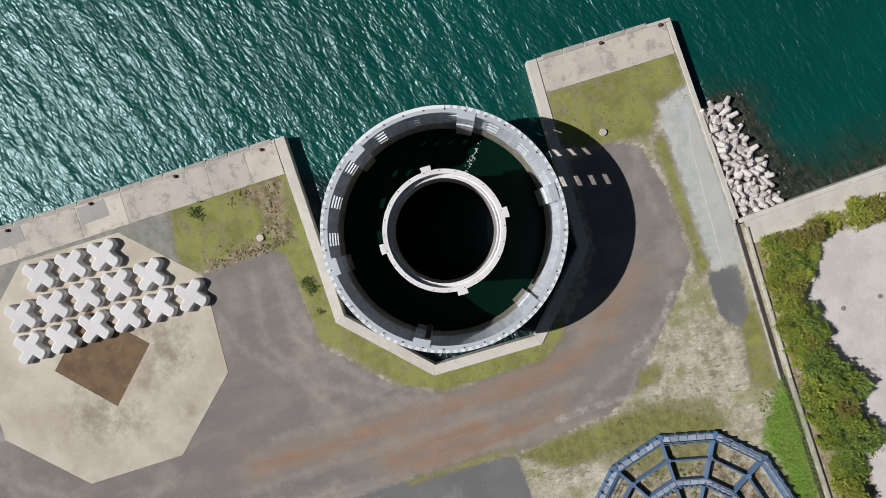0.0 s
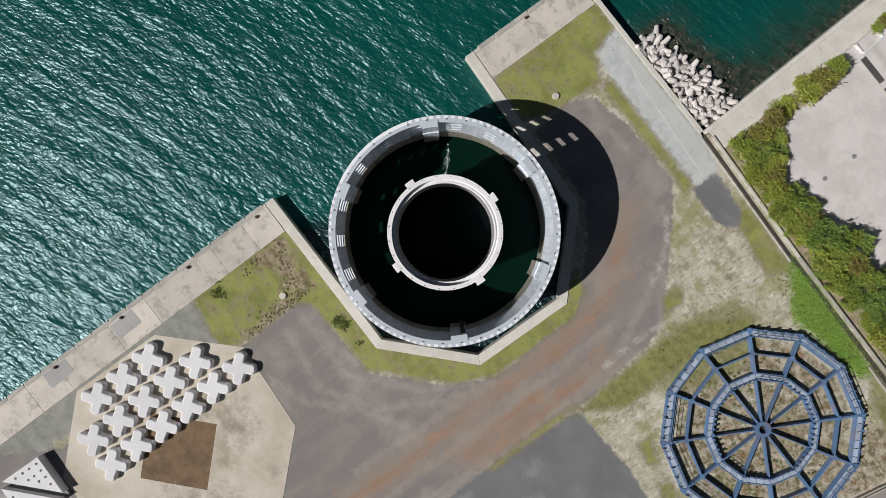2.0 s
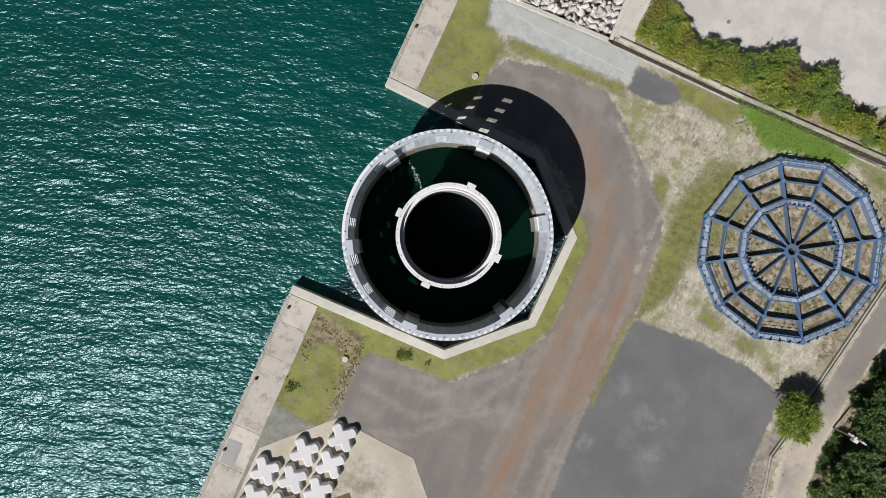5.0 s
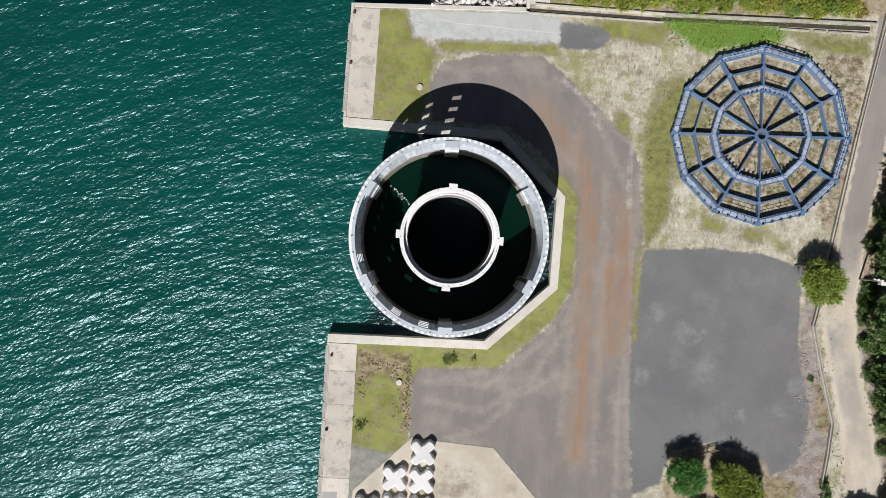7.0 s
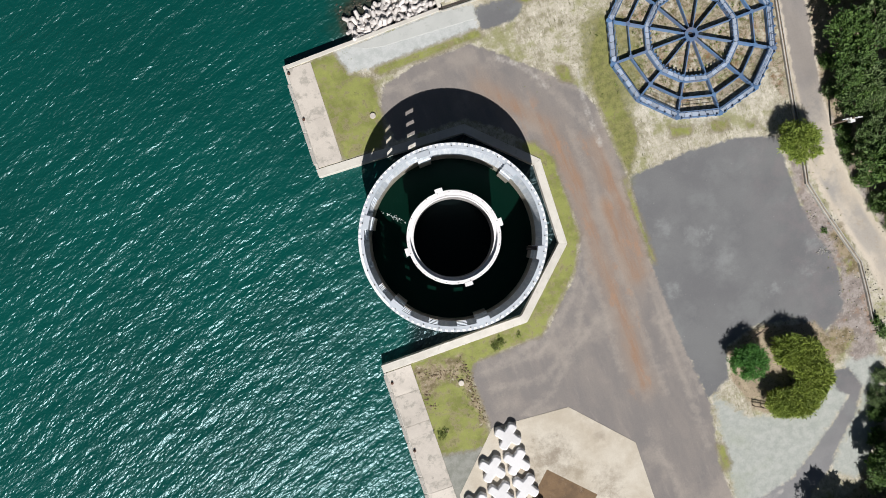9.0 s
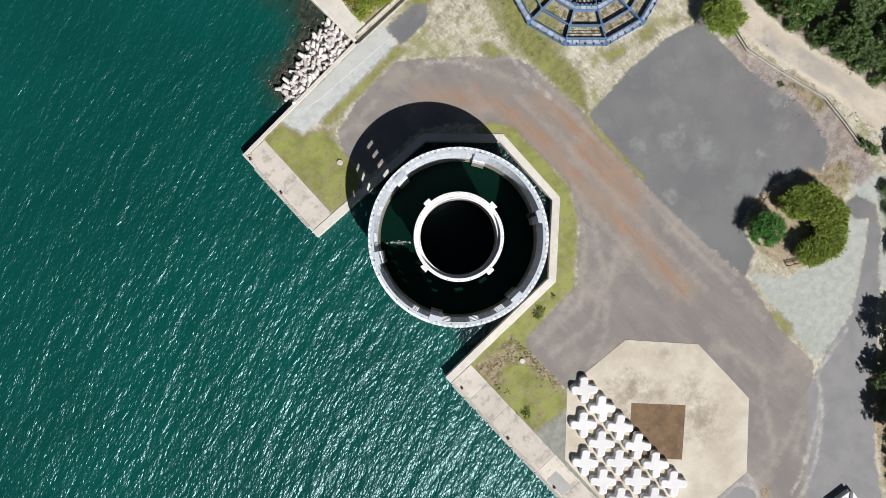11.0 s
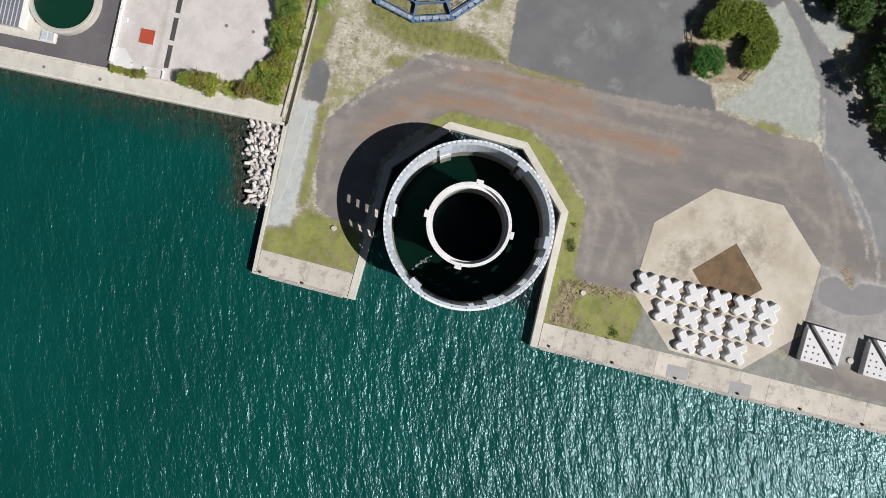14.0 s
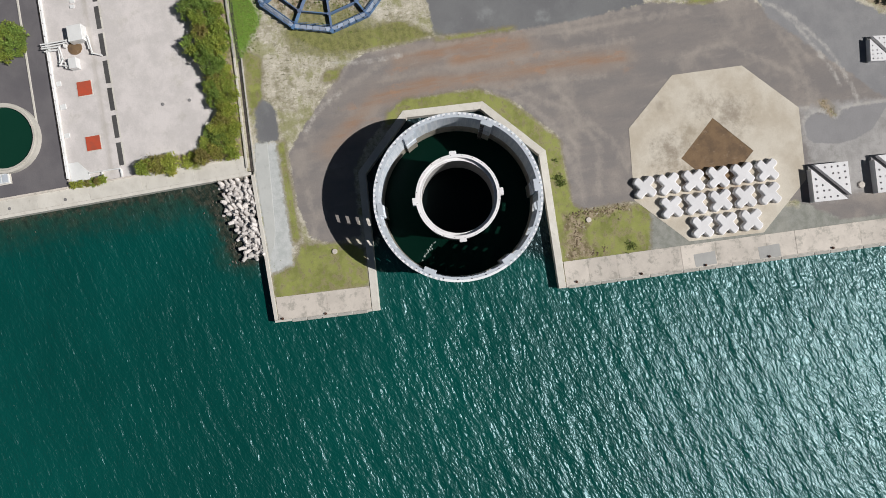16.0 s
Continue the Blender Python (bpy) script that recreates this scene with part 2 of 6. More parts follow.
def leaf_material(name, light, dark, dry=None, other=None, through_light=0.3):
    """Leaves that differ one by one, let some light through, and turn to other tints in patches."""
    m, tree, shader = material(name, light, 0.6)
    shader.inputs["Specular IOR Level"].default_value = 0.25
    own = put(tree, "NewGeometry").node.outputs["Random Per Island"]
    each = put(tree, "ObjectInfo").node.outputs["Random"]
    tone = maths(tree, "ADD", maths(tree, "MULTIPLY", own, 0.85), maths(tree, "MULTIPLY", each, 0.22))
    if other:
        light = blend(tree, ramp(tree, maths(tree, "ADD", grain(tree, 0.33, 4.0, 0.62), maths(tree, "MULTIPLY", each, 0.3)), 0.56, 0.74), light, other)
    colour = blend(tree, tone, dark, light)
    if dry:
        colour = blend(tree, maths(tree, "MULTIPLY", ramp(tree, grain(tree, 0.45, 5.0, 0.66), 0.53, 0.66), 0.4), colour, dry)
    tree.links.new(colour, shader.inputs["Base Color"])
    glow = tree.nodes.new("ShaderNodeBsdfTranslucent")
    tree.links.new(colour, glow.inputs["Color"])
    both = tree.nodes.new("ShaderNodeMixShader")
    both.inputs[0].default_value = through_light
    tree.links.new(shader.outputs[0], both.inputs[1])
    tree.links.new(glow.outputs[0], both.inputs[2])
    tree.links.new(both.outputs[0], tree.nodes["Material Output"].inputs["Surface"])
    return m


LEAF_YELLOW = leaf_material("yellow-green leaves", (0.42, 0.50, 0.10), (0.12, 0.17, 0.035), other=(0.33, 0.42, 0.08))
LEAF_GREEN = leaf_material("deep green leaves", (0.12, 0.30, 0.06), (0.035, 0.11, 0.028))
LEAF_LUSH = leaf_material("fresh grass blades", (0.28, 0.50, 0.07), (0.15, 0.34, 0.04), other=(0.37, 0.47, 0.11))
LEAF_WOOD = leaf_material("woodland leaves", (0.17, 0.28, 0.07), (0.04, 0.085, 0.024), other=(0.20, 0.27, 0.115))
LEAF_HEDGE = leaf_material("hedge leaves", (0.56, 0.60, 0.11), (0.22, 0.255, 0.05), (0.33, 0.21, 0.08), (0.33, 0.43, 0.075))
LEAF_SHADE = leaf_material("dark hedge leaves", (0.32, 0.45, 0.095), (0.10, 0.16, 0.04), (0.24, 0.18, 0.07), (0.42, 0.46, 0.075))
LEAF_OLIVE = leaf_material("olive hedge leaves", (0.50, 0.50, 0.10), (0.18, 0.20, 0.045), (0.30, 0.19, 0.08), (0.33, 0.26, 0.10))
LEAF_WEED = leaf_material("weed blades", (0.30, 0.33, 0.10), (0.14, 0.17, 0.05))
LEAF_DOCK = leaf_material("dark weed blades", (0.24, 0.30, 0.08), (0.12, 0.155, 0.045))


# ---- making meshes ----
def finish(name, bm, mat, smooth=False):
    me = bpy.data.meshes.new(name)
    bm.normal_update()
    bm.to_mesh(me)
    bm.free()
    if mat:
        me.materials.append(mat)
    if smooth:
        me.shade_smooth()
    return me


def part(name, bm, mat, parent, label="", smooth=False):
    ob = new(name, finish(name, bm, mat, smooth))
    ob.parent = parent
    return tagged(ob, label)


def thing(name, label, category, group="", at=None):
    return tagged(placed(new(name), at), label, category, group)


def placed(ob, at):
    if at is not None:
        ob.matrix_basis = at
    return ob


def solid(name, bm, mat, label, category="", group="", kind="", at=None, smooth=False):
    return tagged(placed(new(name, finish(name, bm, mat, smooth)), at), label, category, group, kind)


def prism(bm, outline, z0, z1, inset=0.0):
    """An upright prism over an anticlockwise outline, its top edge drawn in by a chamfer."""
    n = len(outline)
    levels = [(z0, 0.0), (z1, 0.0)] if not inset else [(z0, 0.0), (z1 - inset, 0.0), (z1, inset)]
    loops = []
    for z, d in levels:
        loop = []
        for i, (x, y) in enumerate(outline):
            if d:
                a, b, c = (Vector(outline[j % n]) for j in (i - 1, i, i + 1))
                u, v = (b - a).normalized(), (c - b).normalized()
                nu, nv = Vector((-u.y, u.x)), Vector((-v.y, v.x))
                k = (nu + nv) / max(0.3, 1 + nu.dot(nv))
                x, y = x + k.x * d, y + k.y * d
            loop.append(bm.verts.new((x, y, z)))
        loops.append(loop)
    for low, high in zip(loops, loops[1:]):
        for i in range(n):
            bm.faces.new((low[i], low[(i + 1) % n], high[(i + 1) % n], high[i]))
    bm.faces.new(loops[-1])
    bm.faces.new(loops[0][::-1])
    return bm


def box(bm, x0, y0, z0, x1, y1, z1, inset=0.0):
    return prism(bm, [(x0, y0), (x1, y0), (x1, y1), (x0, y1)], z0, z1, inset)


def strip(a, b, left, right):
    """The outline of a band from a to b, so far to its left and right."""
    a, b = Vector(a), Vector(b)
    u = (b - a).normalized()
    n = Vector((-u.y, u.x))
    return [tuple(p) for p in (a - n * right, b - n * right, b + n * left, a + n * left)]


def tube(bm, a, b, r, sides=6):
    a, b = Vector(a), Vector(b)
    m = Matrix.Translation((a + b) / 2) @ (b - a).to_track_quat("Z", "Y").to_matrix().to_4x4()
    bmesh.ops.create_cone(bm, cap_ends=True, segments=sides, radius1=r, radius2=r, depth=(b - a).length, matrix=m)
    return bm


def disc(bm, x, y, z0, z1, r, sides=24, inset=0.0):
    return prism(bm, [(x + r * math.cos(i * math.tau / sides), y + r * math.sin(i * math.tau / sides)) for i in range(sides)], z0, z1, inset)


def band(bm, radii, angles, z0, z1):
    """An annulus, or a piece of one, between two radii; the angles in degrees."""
    r0, r1 = radii
    closed = abs(angles[-1] - angles[0]) >= 359.9
    rows = []
    for a in (angles[:-1] if closed else angles):
        c, s = math.cos(radians(a)), math.sin(radians(a))
        rows.append([bm.verts.new((r * c, r * s, z)) for r, z in ((r0, z0), (r1, z0), (r1, z1), (r0, z1))])
    pairs = list(zip(rows, rows[1:])) + ([(rows[-1], rows[0])] if closed else [])
    for p, q in pairs:
        for k in range(4):
            bm.faces.new((p[k], p[(k + 1) % 4], q[(k + 1) % 4], q[k]))
    if not closed:
        bm.faces.new(rows[0][::-1])
        bm.faces.new(rows[-1])
    bmesh.ops.recalc_face_normals(bm, faces=bm.faces)
    return bm


# ---- the coast ----
WATER = -1.2
BASIN = [(-14.9, -12.7), (5.4, -13.25), (13.7, -5.8), (14.35, 5.3), (7.0, 12.85), (-13.5, 14.25)]   # water side of the basin's coping
PIER, CORNER = (-12.65, 30.05), (9.9, 29.95)


def quay_x(y):
    """The quay's water edge south of the basin."""
    return -14.9 + 0.038 * (y + 12.7)


LAND = [(quay_x(-700), -700), (700, -700), (700, 700), (10.1, 700), (9.9, 71.6), CORNER, PIER] + BASIN[::-1]


def distance(px, py, outline):
    """Metres from grid points to an outline: positive inside."""
    inside = np.zeros(px.shape, bool)
    best = np.full(px.shape, 1e9)
    n = len(outline)
    for i in range(n):
        (ax, ay), (bx, by) = outline[i], outline[(i + 1) % n]
        dx, dy = bx - ax, by - ay
        k = np.clip(((px - ax) * dx + (py - ay) * dy) / (dx * dx + dy * dy + 1e-9), 0, 1)
        best = np.minimum(best, np.hypot(px - ax - k * dx, py - ay - k * dy))
        if ay != by:
            cross = ((ay > py) != (by > py)) & (px < dx * (py - ay) / (by - ay) + ax)
            inside ^= cross
    return np.where(inside, best, -best)


def line_distance(px, py, line):
    best = np.full(px.shape, 1e9)
    for (ax, ay), (bx, by) in zip(line, line[1:]):
        dx, dy = bx - ax, by - ay
        k = np.clip(((px - ax) * dx + (py - ay) * dy) / (dx * dx + dy * dy), 0, 1)
        best = np.minimum(best, np.hypot(px - ax - k * dx, py - ay - k * dy))
    return best


def sheet(name, xs, ys, z, keep, fields, mat):
    """A grid of quads where keep holds, with a number per corner for each field."""
    px, py = np.meshgrid(xs, ys)
    cx, cy = (px[1:, 1:] + px[:-1, :-1]) / 2, (py[1:, 1:] + py[:-1, :-1]) / 2
    index = np.arange(px.size).reshape(px.shape)
    quads = np.stack([index[:-1, :-1], index[:-1, 1:], index[1:, 1:], index[1:, :-1]], -1)[keep(cx, cy)]
    used, quads = np.unique(quads, return_inverse=True)
    quads = quads.reshape(-1, 4)
    x, y = px.ravel()[used], py.ravel()[used]
    me = bpy.data.meshes.new(name)
    me.from_pydata(np.stack([x, y, np.full(x.shape, z)], -1).tolist(), [], quads.tolist())
    for key, values in fields(x, y).items():
        me.attributes.new(key, "FLOAT", "POINT").data.foreach_set("value", values.astype(np.float32))
    me.materials.append(mat)
    return new(name, me)


def spread(low, high, step):
    """Even steps from low to high, then ever longer ones out to the horizon."""
    out = [high + step * (1.35 ** k - 1) / 0.35 for k in range(1, 23)]
    back = [low - step * (1.35 ** k - 1) / 0.35 for k in range(1, 23)]
    return np.array(back[::-1] + list(np.arange(low, high + step / 2, step)) + out)


# ---- ground ----
WX0, WY0 = 40.4, 14.02                   # the blue frame's centre
ZONES = {}
ZONES["asphalt"] = [[(-0.9, 22.6), (4.1, 23.8), (12.1, 23.8), (15.1, 21.4), (18.8, 17.9), (24, 12.9), (25.1, 10), (25.7, -0.9), (24.9, -6), (24.6, -12.6),
          (24.9, -21), (25.2, -33.6), (23.4, -41.5), (23.4, -48.3), (14, -58), (6, -66), (-4, -95), (-14, -95), (-12, -56), (-8, -50), (-8, -30),
          (-4, -26.6), (-3.9, -17), (7.7, -16.6), (14.4, -10.4), (17, -5.4), (16.8, 5.8), (12, 11.5), (8, 14.5), (-2, 15.2), (-2.4, 20)]]
ZONES["parking"] = [[(25.8, -0.9), (33.7, -0.6), (41, -1.1), (46.5, -2.8), (46.3, -12.3), (48.3, -18.1), (48, -22.5), (47.4, -27.6), (46.4, -29.2), (42.4, -30.4), (40, -27), (34, -26), (30, -27.5),
          (28.6, -31.6), (25.0, -33.0), (24.4, -21), (24.5, -14), (25.2, -6)],
          [(14.4, 28.1), (20.4, 27.7), (21.8, 27.0), (19.2, 24.6), (14.2, 24.9)],
          [(48.5, 33.8), (48.2, 36), (49.2, 39.6), (53.4, 47), (58, 46), (55.6, 33.6)],
          [(42.2, -35.6), (44.6, -36), (45.3, -39), (43.2, -42), (39.6, -45.2), (37, -48.2), (33.8, -49.9), (32, -52.5), (20, -64), (5, -85), (-4, -95), (5, -65.4), (20, -50.6), (26.4, -48.3),
           (31.8, -47.4), (34.7, -45.7), (40.2, -42), (43.2, -39.6), (41.8, -37.8)]]
ZONES["gravel"] = [[(26.0, -32.9), (29, -37), (35, -39.5), (41, -36), (42.5, -37.6), (43.4, -39.4), (40.2, -42), (34.7, -45.7), (31.8, -47.5), (26.8, -48.8), (23.8, -48), (24.4, -41.5)],
          [(55.0, 3.4), (58.6, 4), (58.6, -6), (55.4, -7.5)], [(43.8, -35.4), (46.5, -33.6), (49.4, -36.5), (46.4, -42), (42.6, -48.8), (39.9, -50.4), (37.3, -48.3), (39.8, -45.1), (44.2, -41.4), (45.4, -39)]]
ZONES["grass"] = [[(-9.3, 29.3), (-5.6, 29.3), (-4.6, 25.6), (-1.7, 24.2), (-2.3, 20.4), (-3, 16.5), (-4.2, 15.0), (-9.5, 15.1)],
          [(-1.5, 25.4), (14, 25.2), (14.2, 24.2), (-1, 24.2)],
          [(-11.5, -13.8), (5.9, -14.2), (14.4, -6.4), (15.2, 5.4), (13, 9), (15.6, 8), (17.1, 5.4), (16.7, -6.0), (14.1, -10.3), (7.0, -16.7), (-2.7, -16.8), (-4.1, -18.2),
          (-4.2, -23.2), (-4.7, -27.0), (-5.9, -28.2), (-11.7, -27)]]
ZONES["grass"] += [[(25.6, 10), (26.5, 16), (30, 21), (32, 20), (29.5, 15), (28.6, 9), (29, 4), (27, 1), (26, -0.5)],
          [(24.9, -1), (25.5, -1), (25.1, -13), (24.7, -13)], [(19, 28.5), (29, 28), (27, 25.5), (21, 26.3)],
          [(38.4, 2.2), (41.2, 1.6), (40.8, 0.4), (38.8, 0.7)], [(33.4, 3.4), (36.4, 2.4), (35.8, 1.4), (33.2, 2.2)], [(43.4, 0.2), (44.6, 0), (44.2, -0.9), (43.4, -0.8)], [(24.0, -39.4), (24.9, -39.6), (24.7, -43), (23.7, -43)], [(21.8, 17.2), (23.6, 16), (23.4, 14), (21.8, 14.6)],
          [(45, 26.4), (54, 26.0), (54.4, 24.8), (49.5, 25)]]
ZONES["sedge"] = [[(24.9, 11.5), (25.4, 16.4), (26.7, 20.4), (28.6, 21.2), (31, 21.5), (33.0, 19), (34.0, 14.4), (32.4, 11.6), (30.8, 8.8), (28.6, 7.3), (26.4, 8.6)], [(44.2, 27.5), (54.8, 27.1), (54.4, 25.2), (48.4, 25.4), (45.6, 26.2)], [(25.6, 7), (26.0, 1.0), (25.9, -1.6), (28.6, 3.0), (29.6, 7.6)]]
ZONES["lush"] = [[(27.6, 28.7), (32, 29), (37, 28.7), (43.6, 27.7), (42.9, 26.4), (36.2, 25.5), (33.5, 24.5), (31.4, 25.6), (29.4, 27.2)]]
ZONES["slab"] = [[(-5.4, 29.4), (9.9, 29.4), (14.4, 28.6), (14.1, 25.2), (-1, 25.4), (-5.9, 26.3)]]
ZONES["track"] = [[(57, 45), (53.3, 14.8), (51.1, 2.4), (50.2, -4.9), (48.9, -9.3), (49.6, -12.6), (50.4, -17.3), (51.9, -23.2), (52.6, -30.3), (55, -36), (58, -45), (70, -45), (60, -34), (57.6, -29),
          (56.1, -22.4), (54.9, -17.6), (53.9, -12.4), (53.8, -8), (54.4, -2), (55.2, 2.5), (57, 12), (62, 45)]]
ZONES["scree"] = [[(47.4, -3.4), (48.8, -7), (47.9, -10.8), (48.9, -14.4), (50.1, -18.8), (50.9, -22.8), (50.6, -26.8), (50.0, -32), (49.0, -35.5), (45.6, -35.4), (44.2, -32.6), (42.6, -30.6), (46.6, -28.4), (48.2, -22.8), (47.2, -18), (46.3, -13), (46.9, -8)],
          [(54.6, 1.5), (54, -7), (54.1, -12), (55.2, -17.5), (56.3, -22.4), (57.8, -29), (60, -34), (61.6, -33), (58.6, -26.6), (57.2, -21), (56, -15.5), (55.2, -8), (56, 1)]]
ZONES["yard"] = [[(12.6, 30.4), (27.6, 30.2), (37, 30.2), (42.3, 33.3), (43.6, 34.4), (45.9, 35.9), (47.6, 39.5), (52, 47), (56, 57.3), (12.6, 57.3)], [(15, 66), (12.9, 73), (24, 74), (24, 70)]]
ZONES["tarmac"] = [[(12.8, 57.5), (120, 57.5), (120, 100), (12.8, 100)]]
ZONES["scruff"] = [[(WX0 + 10.3 * math.cos(k * 0.5236), WY0 + 10.3 * math.sin(k * 0.5236)) for k in range(12)], [(48, 24.6), (54, 24.6), (53.4, 17), (51.2, 5), (49.6, 1.5), (48.4, 3.5), (50.4, 13)]]
ZONES["stripe"] = [[(13.9, 50.35), (48, 50.35), (48, 50.95), (13.9, 50.95)]]
ZONES["puddle"] = [[(3.2, -53.2), (4.4, -54.6), (4.2, -56.2), (3.1, -57.6), (4.2, -59.1), (4.3, -62.8), (4.0, -66), (0.6, -63.0), (-0.6, -60.0), (-0.7, -57.6), (-0.1, -54.0), (0.9, -53.1)]]
ZONES["cement"] = [[(-8.6, -52.6), (-4.4, -52.9), (5.3, -52.8), (5.4, -57.6), (4.7, -63), (4, -72), (-8, -72)]]
ZONES["earth"] = [[(5.8, -55.5), (6.2, -56.6), (4.9, -57.8), (3.4, -58.1), (3.4, -57.5), (4.6, -56.0)], [(-11.0, -14.6), (-4.2, -15.0), (-4.0, -25.5), (-5.2, -25.2), (-5.6, -19.4), (-7.4, -17.8), (-8.8, -18.4), (-10.9, -19.2)], [(42.3, -30.6), (44.4, -30), (47.2, -31.4), (46.4, -33.2), (43.6, -34.4)], [(48.6, -18), (50.4, -17), (51.2, -25), (49, -24)]]
ZONES["soil"] = [[(12.9, 30.4), (13.6, 46), (14.6, 43), (15, 36.5), (19, 33), (24, 32.6), (31, 35), (36, 34.6), (47, 33.6), (56, 33), (58, 30), (42, 29.6), (28, 29.6)],
          [(30, -27.3), (35, -26.2), (42.5, -28.6), (44, -33), (41, -37.6), (35, -39.3), (30.6, -37), (28.9, -31.5)],
          [(54.5, 0), (57, 12), (62, 45), (400, 45), (400, -300), (40, -300), (18, -68), (27, -55.5), (40.5, -51.5), (46, -45.5), (50.8, -38.8), (53, -33.5), (56, -36), (58.5, -30),
          (57, -22), (55.2, -12)]]
ZONES["apron"] = [[(-11.8, -27), (-6, -27.5), (-3, -30), (-9, -50), (-3.6, -53), (4, -54), (2, -58), (-3, -60), (-6, -95), (-20, -95)]]
RUST = [[(11.4, 17.8), (13.4, 15.6), (17.8, 9.4), (19.0, 1.0), (18.3, -6.7), (18.3, -13.1), (18.4, -19.4), (17.6, -28)], [(22.8, 5), (23.0, 1), (23.6, -4.4), (23.4, -8), (23.0, -13.5)],
        [(21.6, -3), (21.4, -14)]]

DRIFTS = [[(14, 21), (17.6, 18.7), (20.4, 13.6), (23.2, 7.5), (24.1, 1), (24.1, -8.5), (23.4, -16), (22.9, -21.6), (23.0, -30.4), (22.8, -39)], [(15.0, -17.6), (10.2, -20.2), (5.6, -24.6), (1, -26)],
          [(-2.8, -18.6), (3, -18), (8.2, -16.4), (13.1, -13.1), (15.8, -8.2), (16.4, -2)], [(16.6, -9.3), (16.2, -17), (15.5, -25)], [(20.6, 8), (20.8, -4), (20.2, -18), (20, -30)]]
DRIFTS += [[(23.0, -47), (22.6, -50.2), (18.0, -53.6), (13.6, -57.4), (8.6, -61)], [(22.0, -50.2), (17.0, -53.0), (12, -56)], [(25.3, -2.2), (24.9, -8.7), (24.2, -16.1), (24.2, -25.6), (24.5, -31.8)], [(-2, -21), (5, -22.5), (11, -19), (15.5, -12), (17.5, -6)], [(-2, -18.6), (6, -19), (12, -14)], [(25.3, 9), (24.6, 2), (24.2, -8)], [(24.5, 12), (21, 15.5), (18, 18.2)],
          [(19.2, -51.1), (14.3, -53.2), (9.3, -54.5), (6, -54.6)], [(16, -34), (17, -44), (10, -54)],
          [(41.8, -36), (46.5, -31)], [(-3.5, 23), (2, 21.5), (6, 22)]]
VEINS = [[(30, -48.4), (25.8, -49.2), (22.5, -49.9), (21.4, -51.7), (18.2, -54.5), (14.6, -56.5), (10.6, -58.6), (7.7, -59.4)], [(0.8, -52.7), (3.3, -52.9), (4.7, -54.5), (4.5, -56.2), (3.2, -57.8), (4.4, -59.1), (4.6, -62.8), (4.3, -66.5)], [(5.6, -52.6), (5.2, -54.4)],
         [(21, -52.6), (16.7, -56.4), (12.3, -59.3), (7.4, -61.1), (4.9, -61.6)], [(15, 20.6), (17.6, 18.4), (18.8, 16.8), (19.8, 14.3)], [(24.6, 15), (23.8, 10.5), (23.8, 4.5)]]


def ground_fields(x, y):
    out = {key: np.clip(np.max([distance(x, y, o) for o in outlines], axis=0), -6, 6) for key, outlines in ZONES.items()}
    out["drift"] = np.clip(np.min([line_distance(x, y, line) for line in DRIFTS], axis=0), 0, 6)
    out["vein"] = np.clip(np.min([line_distance(x, y, line) for line in VEINS], axis=0), 0, 6)
    out["rust"] = np.clip(np.min([line_distance(x, y, line) for line in RUST], axis=0), 0, 6)
    return out


